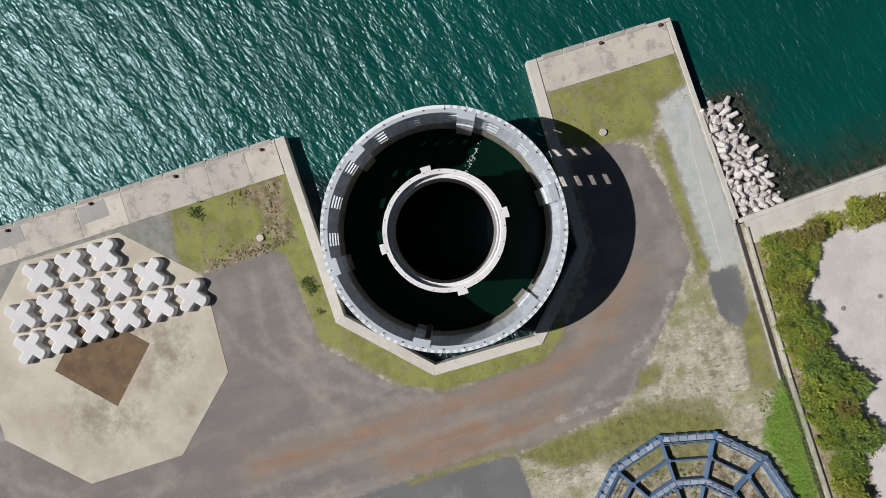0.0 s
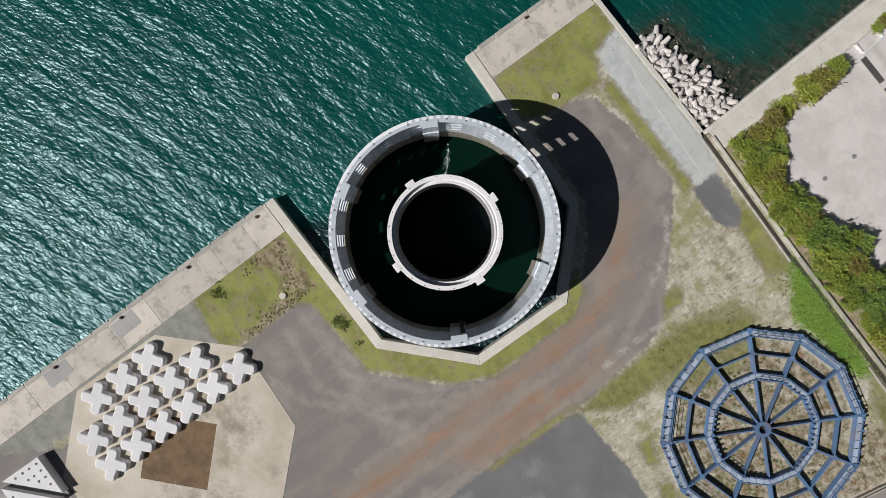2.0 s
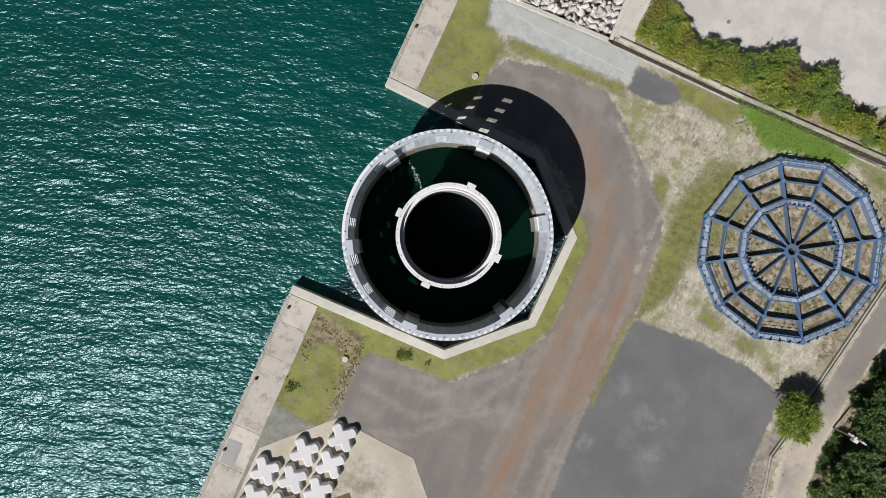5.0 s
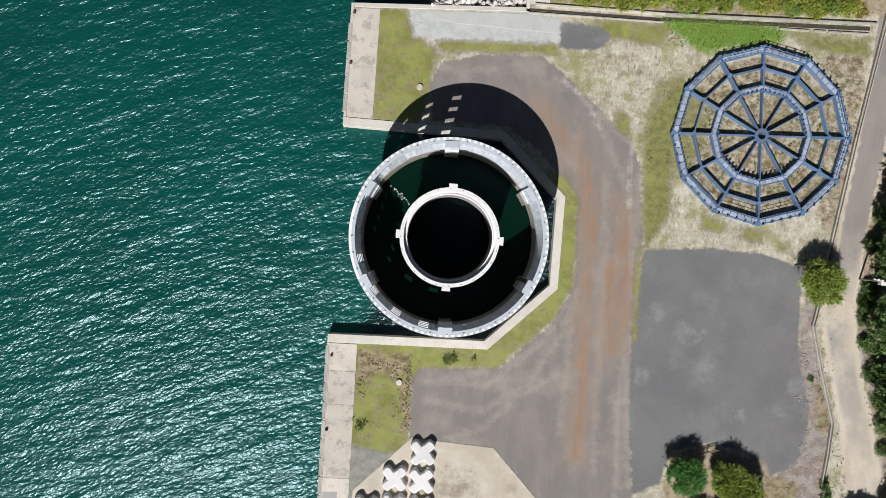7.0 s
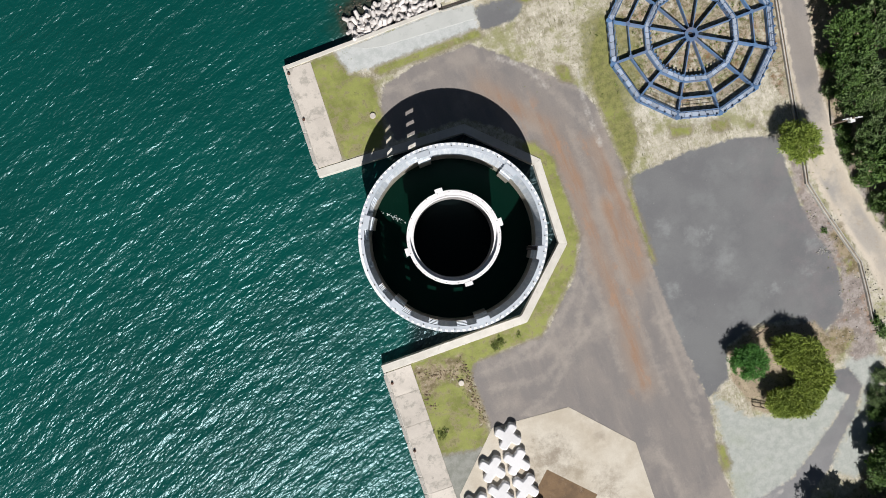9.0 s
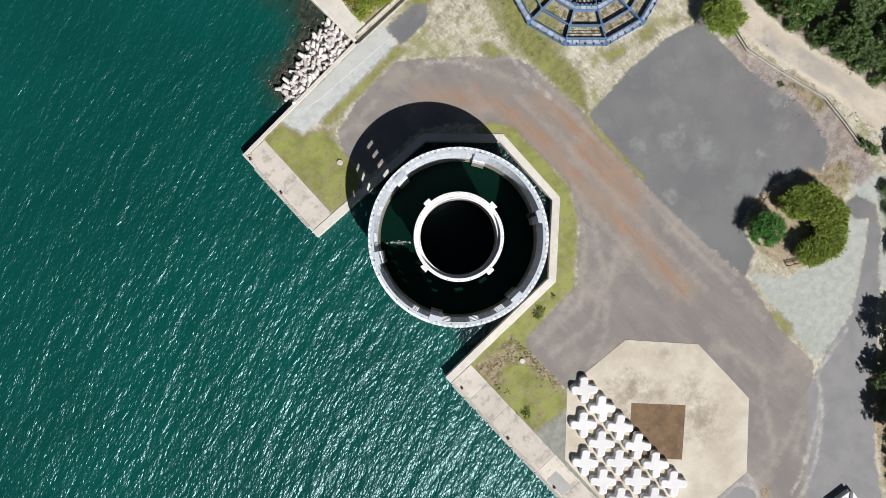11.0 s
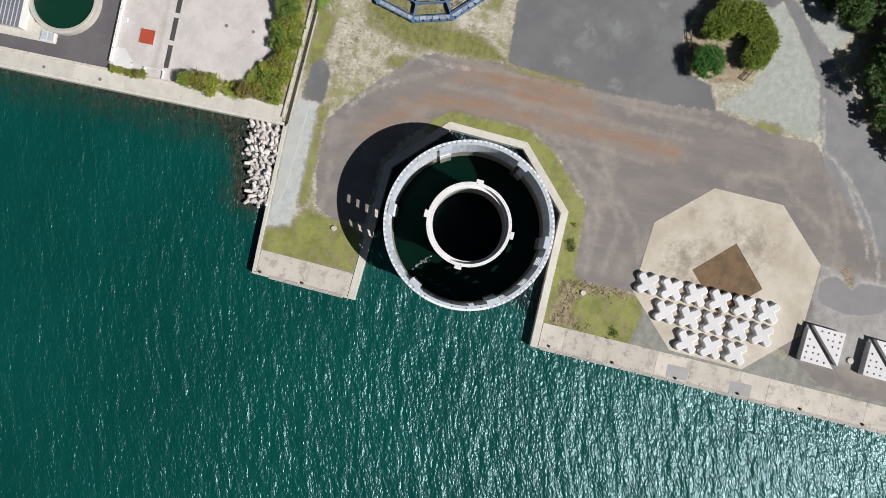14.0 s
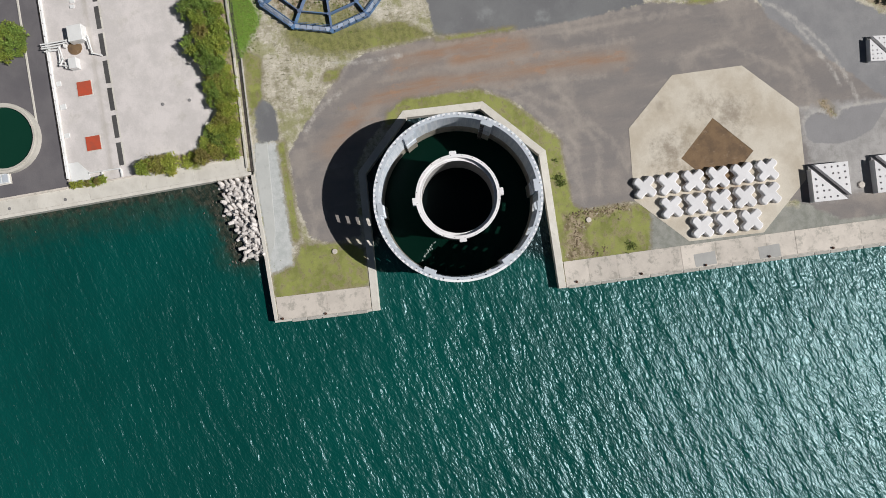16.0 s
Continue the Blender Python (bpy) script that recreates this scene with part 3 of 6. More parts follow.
def ground_material():
    m, tree, shader = material("ground", rough=0.95)
    fine = grain(tree, 5.0, 6.0, 0.7)
    middle = grain(tree, 0.9, 7.0, 0.68)
    wide = grain(tree, 0.14, 6.0, 0.62)
    tufts = grain(tree, 2.2, 5.0, 0.75)
    streaks = grain(tree, 0.28, 7.0, 0.62, stretch=(1.3, 0.4, 1.0))

    def field(name):
        return put(tree, "Attribute", (("attribute_name", name),)).node.outputs["Fac"]

    def mask(name, ragged, soft, source=None):
        edge = maths(tree, "ADD", field(name), maths(tree, "MULTIPLY", maths(tree, "SUBTRACT", source or middle, 0.5), ragged))
        return ramp(tree, edge, -soft, soft)

    def mottle(a, b, by, low=0.35, high=0.65):
        return blend(tree, ramp(tree, by, low, high), a, b)

    # dry, stony turf
    dry = mottle((0.53, 0.485, 0.395), (0.25, 0.225, 0.15), grain(tree, 0.7, 11.0, 0.80), 0.38, 0.64)
    dry = blend(tree, maths(tree, "MULTIPLY", ramp(tree, grain(tree, 0.13, 11.0, 0.76), 0.44, 0.60), 0.65), dry, (0.60, 0.555, 0.465))
    dry = blend(tree, maths(tree, "MULTIPLY", ramp(tree, tufts, 0.5, 0.66), 0.55), dry, (0.23, 0.23, 0.10))
    ruts = ramp(tree, grain(tree, 1.5, 8.0, 0.72, stretch=(1.9, 0.42, 1.0), turn=6), 0.54, 0.64)
    dry = blend(tree, maths(tree, "MULTIPLY", maths(tree, "MULTIPLY", ruts, ramp(tree, wide, 0.40, 0.56)), 0.9), dry, (0.135, 0.13, 0.07))
    dry = blend(tree, maths(tree, "MULTIPLY", ramp(tree, grain(tree, 0.9, 9.0, 0.76, stretch=(1.5, 0.6, 1.0)), 0.53, 0.63), 0.7), dry, (0.70, 0.65, 0.56))
    dry = blend(tree, maths(tree, "MULTIPLY", ramp(tree, grain(tree, 0.2, 8.0, 0.68), 0.50, 0.62), 0.7), dry, (0.235, 0.24, 0.085))
    # grey concrete apron, stained green
    apron = mottle((0.30, 0.30, 0.27), (0.22, 0.225, 0.195), middle)
    apron = blend(tree, maths(tree, "MULTIPLY", ramp(tree, wide, 0.45, 0.65), 0.6), apron, (0.36, 0.35, 0.31))
    colour = blend(tree, mask("apron", 2.0, 0.5), dry, apron)
    # worn asphalt with pale drifts and rust
    road = mottle((0.236, 0.218, 0.21), (0.198, 0.187, 0.187), streaks)
    road = blend(tree, maths(tree, "MULTIPLY", ramp(tree, wide, 0.5, 0.68), 0.6), road, (0.33, 0.30, 0.275))
    road = blend(tree, maths(tree, "MULTIPLY", ramp(tree, grain(tree, 0.3, 7.0, 0.65), 0.55, 0.7), 0.35), road, (0.16, 0.16, 0.165))
    drift_near = ramp(tree, maths(tree, "ADD", field("drift"), maths(tree, "MULTIPLY", maths(tree, "SUBTRACT", middle, 0.5), 3.0)), 0.95, -0.35)
    road = blend(tree, maths(tree, "MULTIPLY", drift_near, 0.4), road, (0.40, 0.365, 0.33))
    rust_near = ramp(tree, maths(tree, "ADD", field("rust"), maths(tree, "MULTIPLY", maths(tree, "SUBTRACT", wide, 0.5), 2.6)), 1.7, -0.3)
    road = blend(tree, maths(tree, "MULTIPLY", ramp(tree, maths(tree, "ADD", field("rust"), maths(tree, "MULTIPLY", streaks, 4.0)), 5.6, 1.6), 0.45), road, (0.285, 0.225, 0.185))
    rust_spots = ramp(tree, grain(tree, 0.6, 8.0, 0.66, stretch=(1.6, 0.22, 1.0)), 0.42, 0.62)
    road = blend(tree, maths(tree, "MULTIPLY", rust_near, 0.5), road, (0.31, 0.225, 0.17))
    road = blend(tree, maths(tree, "MULTIPLY", maths(tree, "MULTIPLY", rust_near, rust_spots), 0.65), road, (0.285, 0.165, 0.10))
    scuffs = ramp(tree, grain(tree, 0.55, 9.0, 0.7, stretch=(1.5, 0.35, 1.0), turn=-4), 0.54, 0.70)
    road = blend(tree, maths(tree, "MULTIPLY", scuffs, 0.35), road, (0.335, 0.305, 0.285))
    road = blend(tree, maths(tree, "MULTIPLY", ramp(tree, grain(tree, 1.1, 9.0, 0.75), 0.60, 0.70), 0.3), road, (0.135, 0.13, 0.13))
    patches = ramp(tree, grain(tree, 0.4, 8.0, 0.68, stretch=(1.2, 0.6, 1.0)), 0.56, 0.66)
    road = blend(tree, maths(tree, "MULTIPLY", maths(tree, "MULTIPLY", patches, ramp(tree, field("rust"), 3.4, 0.6)), 0.6), road, (0.34, 0.215, 0.145))
    road = blend(tree, 1.0, road, (1.035, 1.0, 0.955), "MULTIPLY")
    colour = blend(tree, mask("asphalt", 1.5, 0.22), colour, road)
    vein_near = ramp(tree, maths(tree, "ADD", field("vein"), maths(tree, "MULTIPLY", maths(tree, "SUBTRACT", middle, 0.5), 1.7)), 0.5, -0.25)
    gravel = mottle((0.44, 0.45, 0.42), (0.34, 0.36, 0.33), middle)
    gravel = blend(tree, maths(tree, "MULTIPLY", ramp(tree, wide, 0.5, 0.66), 0.4), gravel, (0.30, 0.33, 0.25))
    colour = blend(tree, mask("gravel", 3.0, 0.5), colour, gravel)
    lot = mottle((0.152, 0.152, 0.157), (0.178, 0.18, 0.182), wide)
    cloud = ramp(tree, grain(tree, 0.16, 9.0, 0.66), 0.50, 0.66)
    lot = blend(tree, maths(tree, "MULTIPLY", cloud, 0.4), lot, (0.235, 0.245, 0.242))
    for x, y, reach in ((27.7, -9.2, 1.7), (31.6, -11.6, 2.0), (34.0, -16.1, 2.4), (33.5, -11.4, 1.2), (44.2, -21.4, 1.2), (38.9, -22.3, 1.2), (45.8, -18.6, 1.4), (25.8, -17.4, 1.4)):
        apart = put(tree, "VectorMath", (("operation", "DISTANCE"),), i0=put(tree, "NewGeometry"), i1=(x, y, 0.0)).node.outputs["Value"]
        pale_spot = ramp(tree, maths(tree, "ADD", apart, maths(tree, "MULTIPLY", maths(tree, "SUBTRACT", grain(tree, 0.8, 9.0, 0.74), 0.5), 7.5)), reach, -0.4)
        lot = blend(tree, maths(tree, "MULTIPLY", pale_spot, 0.32), lot, (0.36, 0.375, 0.37))
    eastward = put(tree, "MapRange", (), Value=put(tree, "SeparateXYZ", (), Vector=put(tree, "NewGeometry")), From_Min=38.0, From_Max=47.0, To_Min=0.0, To_Max=0.6)
    lot = blend(tree, maths(tree, "MULTIPLY", eastward, ramp(tree, grain(tree, 0.35, 8.0, 0.7), 0.42, 0.64)), lot, (0.215, 0.19, 0.195))
    southward = put(tree, "MapRange", (), Value=put(tree, "SeparateXYZ", (), Vector=put(tree, "NewGeometry")).node.outputs[1], From_Min=-37.0, From_Max=-49.0, To_Min=0.0, To_Max=0.8)
    lot = blend(tree, southward, lot, mottle((0.235, 0.232, 0.238), (0.285, 0.28, 0.282), grain(tree, 0.3, 8.0, 0.66)))
    grit = ramp(tree, grain(tree, 3.2, 3.0, 0.6), 0.69, 0.74)
    lot = blend(tree, maths(tree, "MULTIPLY", grit, 0.45), lot, (0.45, 0.45, 0.44))
    colour = blend(tree, mask("parking", 1.6, 0.25), colour, lot)
    cement = mottle((0.40, 0.385, 0.375), (0.305, 0.295, 0.285), grain(tree, 0.3, 9.0, 0.7), 0.40, 0.62)
    cement = blend(tree, maths(tree, "MULTIPLY", ramp(tree, grain(tree, 0.5, 8.0, 0.7), 0.56, 0.66), 0.5), cement, (0.22, 0.225, 0.20))
    colour = blend(tree, maths(tree, "MULTIPLY", mask("cement", 3.5, 0.8), 0.9), colour, cement)
    colour = blend(tree, maths(tree, "MULTIPLY", mask("puddle", 0.9, 0.12), 0.85), colour, mottle((0.255, 0.25, 0.255), (0.225, 0.22, 0.225), wide))
    rubble = mottle((0.36, 0.315, 0.29), (0.22, 0.185, 0.165), grain(tree, 0.8, 10.0, 0.76), 0.40, 0.60)
    rubble = blend(tree, maths(tree, "MULTIPLY", ramp(tree, grain(tree, 0.35, 9.0, 0.7), 0.52, 0.62), 0.7), rubble, (0.30, 0.20, 0.14))
    rubble = blend(tree, maths(tree, "MULTIPLY", ramp(tree, grain(tree, 2.4, 5.0, 0.7), 0.60, 0.68), 0.8), rubble, (0.56, 0.52, 0.48))
    rubble = blend(tree, maths(tree, "MULTIPLY", ramp(tree, grain(tree, 2.9, 5.0, 0.7), 0.60, 0.68), 0.8), rubble, (0.10, 0.085, 0.065))
    colour = blend(tree, mask("scree", 2.4, 0.4), colour, rubble)
    colour = blend(tree, maths(tree, "MULTIPLY", vein_near, 0.75), colour, (0.49, 0.465, 0.43))
    pale = mottle((0.53, 0.54, 0.53), (0.43, 0.45, 0.435), middle)
    colour = blend(tree, mask("slab", 2.6, 0.35, tufts), colour, pale)
    soil = mottle((0.42, 0.34, 0.24), (0.28, 0.22, 0.155), middle)
    soil = blend(tree, ramp(tree, tufts, 0.52, 0.62), soil, (0.16, 0.15, 0.075))
    yard = mottle((0.64, 0.595, 0.575), (0.545, 0.51, 0.49), grain(tree, 0.2, 8.0, 0.68), 0.40, 0.60)
    yard = blend(tree, maths(tree, "MULTIPLY", ramp(tree, grain(tree, 0.25, 8.0, 0.7), 0.54, 0.68), 0.3), yard, (0.50, 0.47, 0.40))
    yard = blend(tree, maths(tree, "MULTIPLY", ramp(tree, grain(tree, 0.5, 8.0, 0.65), 0.55, 0.75), 0.35), yard, (0.37, 0.35, 0.32))
    colour = blend(tree, mask("yard", 0.2, 0.08), colour, yard)
    colour = blend(tree, maths(tree, "MULTIPLY", mask("stripe", 0.5, 0.3), 0.5), colour, (0.38, 0.345, 0.30))
    tar = mottle((0.115, 0.107, 0.115), (0.15, 0.14, 0.145), wide)
    colour = blend(tree, mask("tarmac", 0.0, 0.04), colour, tar)
    north = put(tree, "SeparateXYZ", (), Vector=put(tree, "NewGeometry")).node.outputs[1]
    northward = put(tree, "MapRange", (), Value=north, From_Min=-30.0, From_Max=-10.0, To_Min=0.35, To_Max=1.0)
    track = mottle((0.60, 0.53, 0.44), (0.49, 0.425, 0.345), streaks)
    track = blend(tree, maths(tree, "MULTIPLY", ramp(tree, field("track"), 0.4, 1.1), maths(tree, "MULTIPLY", ramp(tree, wide, 0.40, 0.58), northward)), track, (0.335, 0.315, 0.295))
    track = blend(tree, maths(tree, "MULTIPLY", ramp(tree, grain(tree, 0.8, 9.0, 0.74), 0.54, 0.66), 0.45), track, (0.36, 0.29, 0.215))
    paved = put(tree, "MapRange", (), Value=north, From_Min=-8.0, From_Max=3.0, To_Min=0.0, To_Max=0.85)
    tarred = mottle((0.215, 0.195, 0.185), (0.27, 0.245, 0.23), streaks)
    track = blend(tree, maths(tree, "MULTIPLY", paved, ramp(tree, maths(tree, "ADD", field("track"), maths(tree, "MULTIPLY", maths(tree, "SUBTRACT", middle, 0.5), 1.2)), 0.25, 0.6)), track, tarred)
    colour = blend(tree, mask("track", 1.8, 0.22), colour, track)
    colour = blend(tree, mask("soil", 1.8, 0.35), colour, soil)
    turf = mottle((0.265, 0.285, 0.08), (0.18, 0.195, 0.052), grain(tree, 0.3, 6.0, 0.65), 0.4, 0.62)
    turf = blend(tree, maths(tree, "MULTIPLY", ramp(tree, tufts, 0.42, 0.68), 0.5), turf, (0.24, 0.235, 0.085))
    bare = ramp(tree, maths(tree, "ADD", middle, maths(tree, "MULTIPLY", wide, 0.55)), 0.77, 0.88)
    turf = blend(tree, maths(tree, "MULTIPLY", bare, 0.65), turf, (0.29, 0.235, 0.15))
    turf = blend(tree, maths(tree, "MULTIPLY", ramp(tree, grain(tree, 0.9, 9.0, 0.76), 0.53, 0.64), 0.5), turf, (0.12, 0.13, 0.035))
    turf = blend(tree, maths(tree, "MULTIPLY", ramp(tree, grain(tree, 0.5, 6.0, 0.6), 0.54, 0.70), 0.5), turf, (0.32, 0.35, 0.085))
    verge = maths(tree, "ADD", field("grass"), maths(tree, "MULTIPLY", maths(tree, "SUBTRACT", middle, 0.5), 1.7))
    hem = maths(tree, "MULTIPLY", ramp(tree, verge, -0.55, -0.15), 0.55)
    colour = blend(tree, hem, colour, (0.205, 0.175, 0.115))
    colour = blend(tree, ramp(tree, verge, -0.2, 0.3), colour, turf)
    brown = mottle((0.33, 0.265, 0.18), (0.155, 0.125, 0.065), grain(tree, 0.8, 9.0, 0.76), 0.42, 0.58)
    brown = blend(tree, maths(tree, "MULTIPLY", ramp(tree, grain(tree, 1.3, 8.0, 0.74), 0.58, 0.66), 0.75), brown, (0.50, 0.46, 0.38))
    brown = blend(tree, maths(tree, "MULTIPLY", ramp(tree, grain(tree, 0.5, 8.0, 0.72), 0.52, 0.62), 0.7), brown, (0.235, 0.25, 0.075))
    colour = blend(tree, maths(tree, "MULTIPLY", mask("earth", 3.0, 0.6), ramp(tree, grain(tree, 0.32, 8.0, 0.74), 0.35, 0.47)), colour, brown)
    rough = mottle((0.38, 0.31, 0.235), (0.125, 0.11, 0.05), grain(tree, 1.1, 9.0, 0.78), 0.42, 0.58)
    rough = blend(tree, maths(tree, "MULTIPLY", ramp(tree, grain(tree, 0.4, 7.0, 0.7), 0.53, 0.63), 0.7), rough, (0.23, 0.125, 0.065))
    colour = blend(tree, maths(tree, "MULTIPLY", mask("scruff", 3.0, 0.5), ramp(tree, middle, 0.36, 0.54)), colour, rough)
    sedge = mottle((0.245, 0.235, 0.085), (0.135, 0.14, 0.05), grain(tree, 1.2, 9.0, 0.74), 0.40, 0.62)
    colour = blend(tree, maths(tree, "MULTIPLY", mask("sedge", 3.0, 0.9), 0.75), colour, sedge)
    lush = mottle((0.15, 0.27, 0.04), (0.21, 0.32, 0.06), tufts)
    colour = blend(tree, mask("lush", 2.6, 0.5), colour, lush)
    speck = put(tree, "MapRange", (), Value=fine, From_Min=0.2, From_Max=0.8, To_Min=0.89, To_Max=1.11)
    colour = blend(tree, 1.0, colour, put(tree, "CombineColor", (), i0=speck, i1=speck, i2=speck), "MULTIPLY")
    tree.links.new(colour, shader.inputs["Base Color"])
    bump(tree, shader, maths(tree, "ADD", fine, middle), 0.5, 0.04)
    return m


ground = sheet("ground", spread(-22, 66, 0.5), spread(-80, 76, 0.5), 0.0, lambda x, y: distance(x, y, LAND) > 0.45, ground_fields, ground_material())
tagged(ground, "worn asphalt, dry turf, grass and gravel behind the quays", "ground", kind="structure")


# ---- sea ----
def sea_fields(x, y):
    rocks = distance(x, y, [(-3.6, 29), (-4.2, 33), (-2.5, 36.5), (3.5, 36.5), (5.6, 40), (6.4, 50), (6.4, 72), (7.5, 110), (12, 110), (12, 29)])
    heap = distance(x, y, [(-4.5, 30), (-4.0, 35.6), (1, 37.2), (5, 38.0), (7.6, 41), (8.4, 60), (8.6, 110), (12, 110), (12, 29)])
    # dock outlines the narrow gap whose water is coloured darker for shade
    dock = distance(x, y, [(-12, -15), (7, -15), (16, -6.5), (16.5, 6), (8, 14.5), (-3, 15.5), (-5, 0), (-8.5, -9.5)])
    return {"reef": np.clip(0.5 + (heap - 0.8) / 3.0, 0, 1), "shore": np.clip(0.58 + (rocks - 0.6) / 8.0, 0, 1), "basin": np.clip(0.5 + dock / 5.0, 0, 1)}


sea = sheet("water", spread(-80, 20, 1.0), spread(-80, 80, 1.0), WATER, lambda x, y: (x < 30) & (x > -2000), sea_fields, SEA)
tagged(sea, "teal sea water with small wind waves", "water", kind="structure")
bed = prism(bmesh.new(), [(-700, -700), (40, -700), (40, 700), (-700, 700)], -9, -8.6)
solid("sea_bed", bed, ROCK, "dark sea bed under the water", "sea bed", kind="structure")


# ---- quay walls, coping and aprons ----
def ring_offset(points, d):
    """An open line moved so far to its right."""
    out = []
    for i, p in enumerate(points):
        p = Vector(p)
        normals = []
        for a, b in ((i - 1, i), (i, i + 1)):
            if 0 <= a and b < len(points):
                u = (Vector(points[b]) - Vector(points[a])).normalized()
                normals.append(Vector((u.y, -u.x)))
        k = sum(normals, Vector((0, 0)))
        k = k / len(normals)
        out.append(p + k * (d / max(0.3, k.length_squared)))
    return [tuple(p) for p in out]


quay_wall = tagged(new("quay_wall"), "pale concrete quay wall and coping round the basin", "quay wall", kind="structure")
for line, wide in ((BASIN, 1.1), ([(-13.43, 15.4), PIER], 0.36), ([(-12.28, 30.05), CORNER], 0.55), ([(quay_x(-300), -300), (quay_x(-13.84), -13.84)], 0.36), ([CORNER, (9.9, 71.6), (10.1, 300)], 0.5)):
    back = ring_offset(line, wide)
    for a, b, c, d in zip(line, line[1:], back[1:], back):
        part("coping", prism(bmesh.new(), [a, d, c, b], -6.0, 0.10, 0.03), COPING, quay_wall)

apron = tagged(new("quay_apron"), "sun-bleached concrete slabs along the quay edge", "quay apron", kind="structure")


def panels(start, end, depth, lengths, mat=CONCRETE, top=0.05):
    """Slabs laid one after another along the right of a line."""
    a, b = Vector(start), Vector(end)
    u = (b - a).normalized()
    n = Vector((u.y, -u.x))
    at, k = 0.0, 0
    while at < (b - a).length - 0.2:
        run = min(lengths[k % len(lengths)], (b - a).length - at)
        p, q = a + u * (at + 0.01), a + u * (at + run - 0.01)
        part("slab", prism(bmesh.new(), [tuple(p), tuple(p + n * depth), tuple(q + n * depth), tuple(q)], -0.3, top + 0.006 * (k % 3), 0.01), mat, apron)
        at, k = at + run, k + 1


y0 = -13.9
panels((quay_x(-90) + 0.37, -90), (quay_x(y0) + 0.37, y0), 3.5, [5.2, 9.6, 4.4, 7.5])
panels((-13.06, 15.42), (-12.32, 29.45), 3.4, [6.5, 7.6])
panels((10.41, 30.4), (10.41, 100), 2.3, [8.0], COPING)


part("slab", prism(bmesh.new(), [(1.0, 27.7), (14.0, 26.7), (14.3, 28.5), (9.9, 29.12), (-3.0, 29.2), (-1.2, 28.2)], -0.3, 0.03, 0.015), PALE, apron)


def edge_blocks(start, end, step, wide):
    """The kerb blocks on the quay's edge, with open joints."""
    a, b = Vector(start), Vector(end)
    u = (b - a).normalized()
    n = int((b - a).length / step)
    for i in range(n):
        p, q = a + u * (i * step + 0.05), a + u * ((i + 1) * step - 0.07)
        part("kerb_block", prism(bmesh.new(), strip(p, q, 0.16, wide), -0.45, 0.14, 0.03), KERB_GREY, apron)


edge_blocks((quay_x(-90), -90), (quay_x(-14), -14), 2.45, 0.26)
edge_blocks((-13.4, 16), (-12.68, 29.6), 2.3, 0.3)


def mooring_ring():
    """A small rusty bollard at the quay's edge."""
    bm = bmesh.new()
    disc(bm, 0, 0, 0, 0.06, 0.2, 12)
    disc(bm, 0, 0, 0.06, 0.22, 0.10, 12, 0.02)
    disc(bm, 0, 0, 0.20, 0.30, 0.16, 12, 0.05)
    return solid("mooring_bollard", bm, RUST_IRON, "small dark rusty mooring bollard on the quay edge", "bollard", "mooring bollards along the quay")


for x, y in ((-14.3, -34.9), (-14.85, -44.5)):
    part("patch_slab", box(bmesh.new(), x - 0.95, y - 1.6, -0.1, x + 0.95, y + 1.6, 0.072), PATCH, apron, "grey repair patch")
first = mooring_ring()
first.matrix_basis = pose(-14.35, -15.5, 0.05)
for y in (-25.2, -34.8, -44.3, -53.8, -63.3):
    copy_thing(first, pose(quay_x(y) + 0.55, y, 0.05))
for x, y in ((-12.6, 22.3), (-12.25, 28.8)):
    copy_thing(first, pose(x, y, 0.05))


def stub_post(x, y, r, label):
    bm = bmesh.new()
    disc(bm, 0, 0, 0, 0.22, r, 20, 0.05)
    return solid("concrete_post", bm, CONCRETE, label, "post", at=pose(x, y, 0))


stub_post(-3.65, 19.4, 0.40, "squat round white concrete post in the grass")
stub_post(-5.55, -18.85, 0.40, "squat round white concrete post among weeds")
stub_post(-7.4, -59.7, 0.48, "squat round grey concrete post between perforated blocks")


# ---- the great caisson ----
CX, CY = 0.40, 0.02
RIM, R_OUT, R_IN = 8.0, 11.30, 11.0
PILASTERS = [29 + 60 * k for k in range(6)]
SLOT_GROUPS = [89 + 60 * s + a for s in range(3) for a in (8.0, 27.0, 46.0)]
SLOT_HEIGHTS = (2.55, 3.95, 5.35, 6.75)


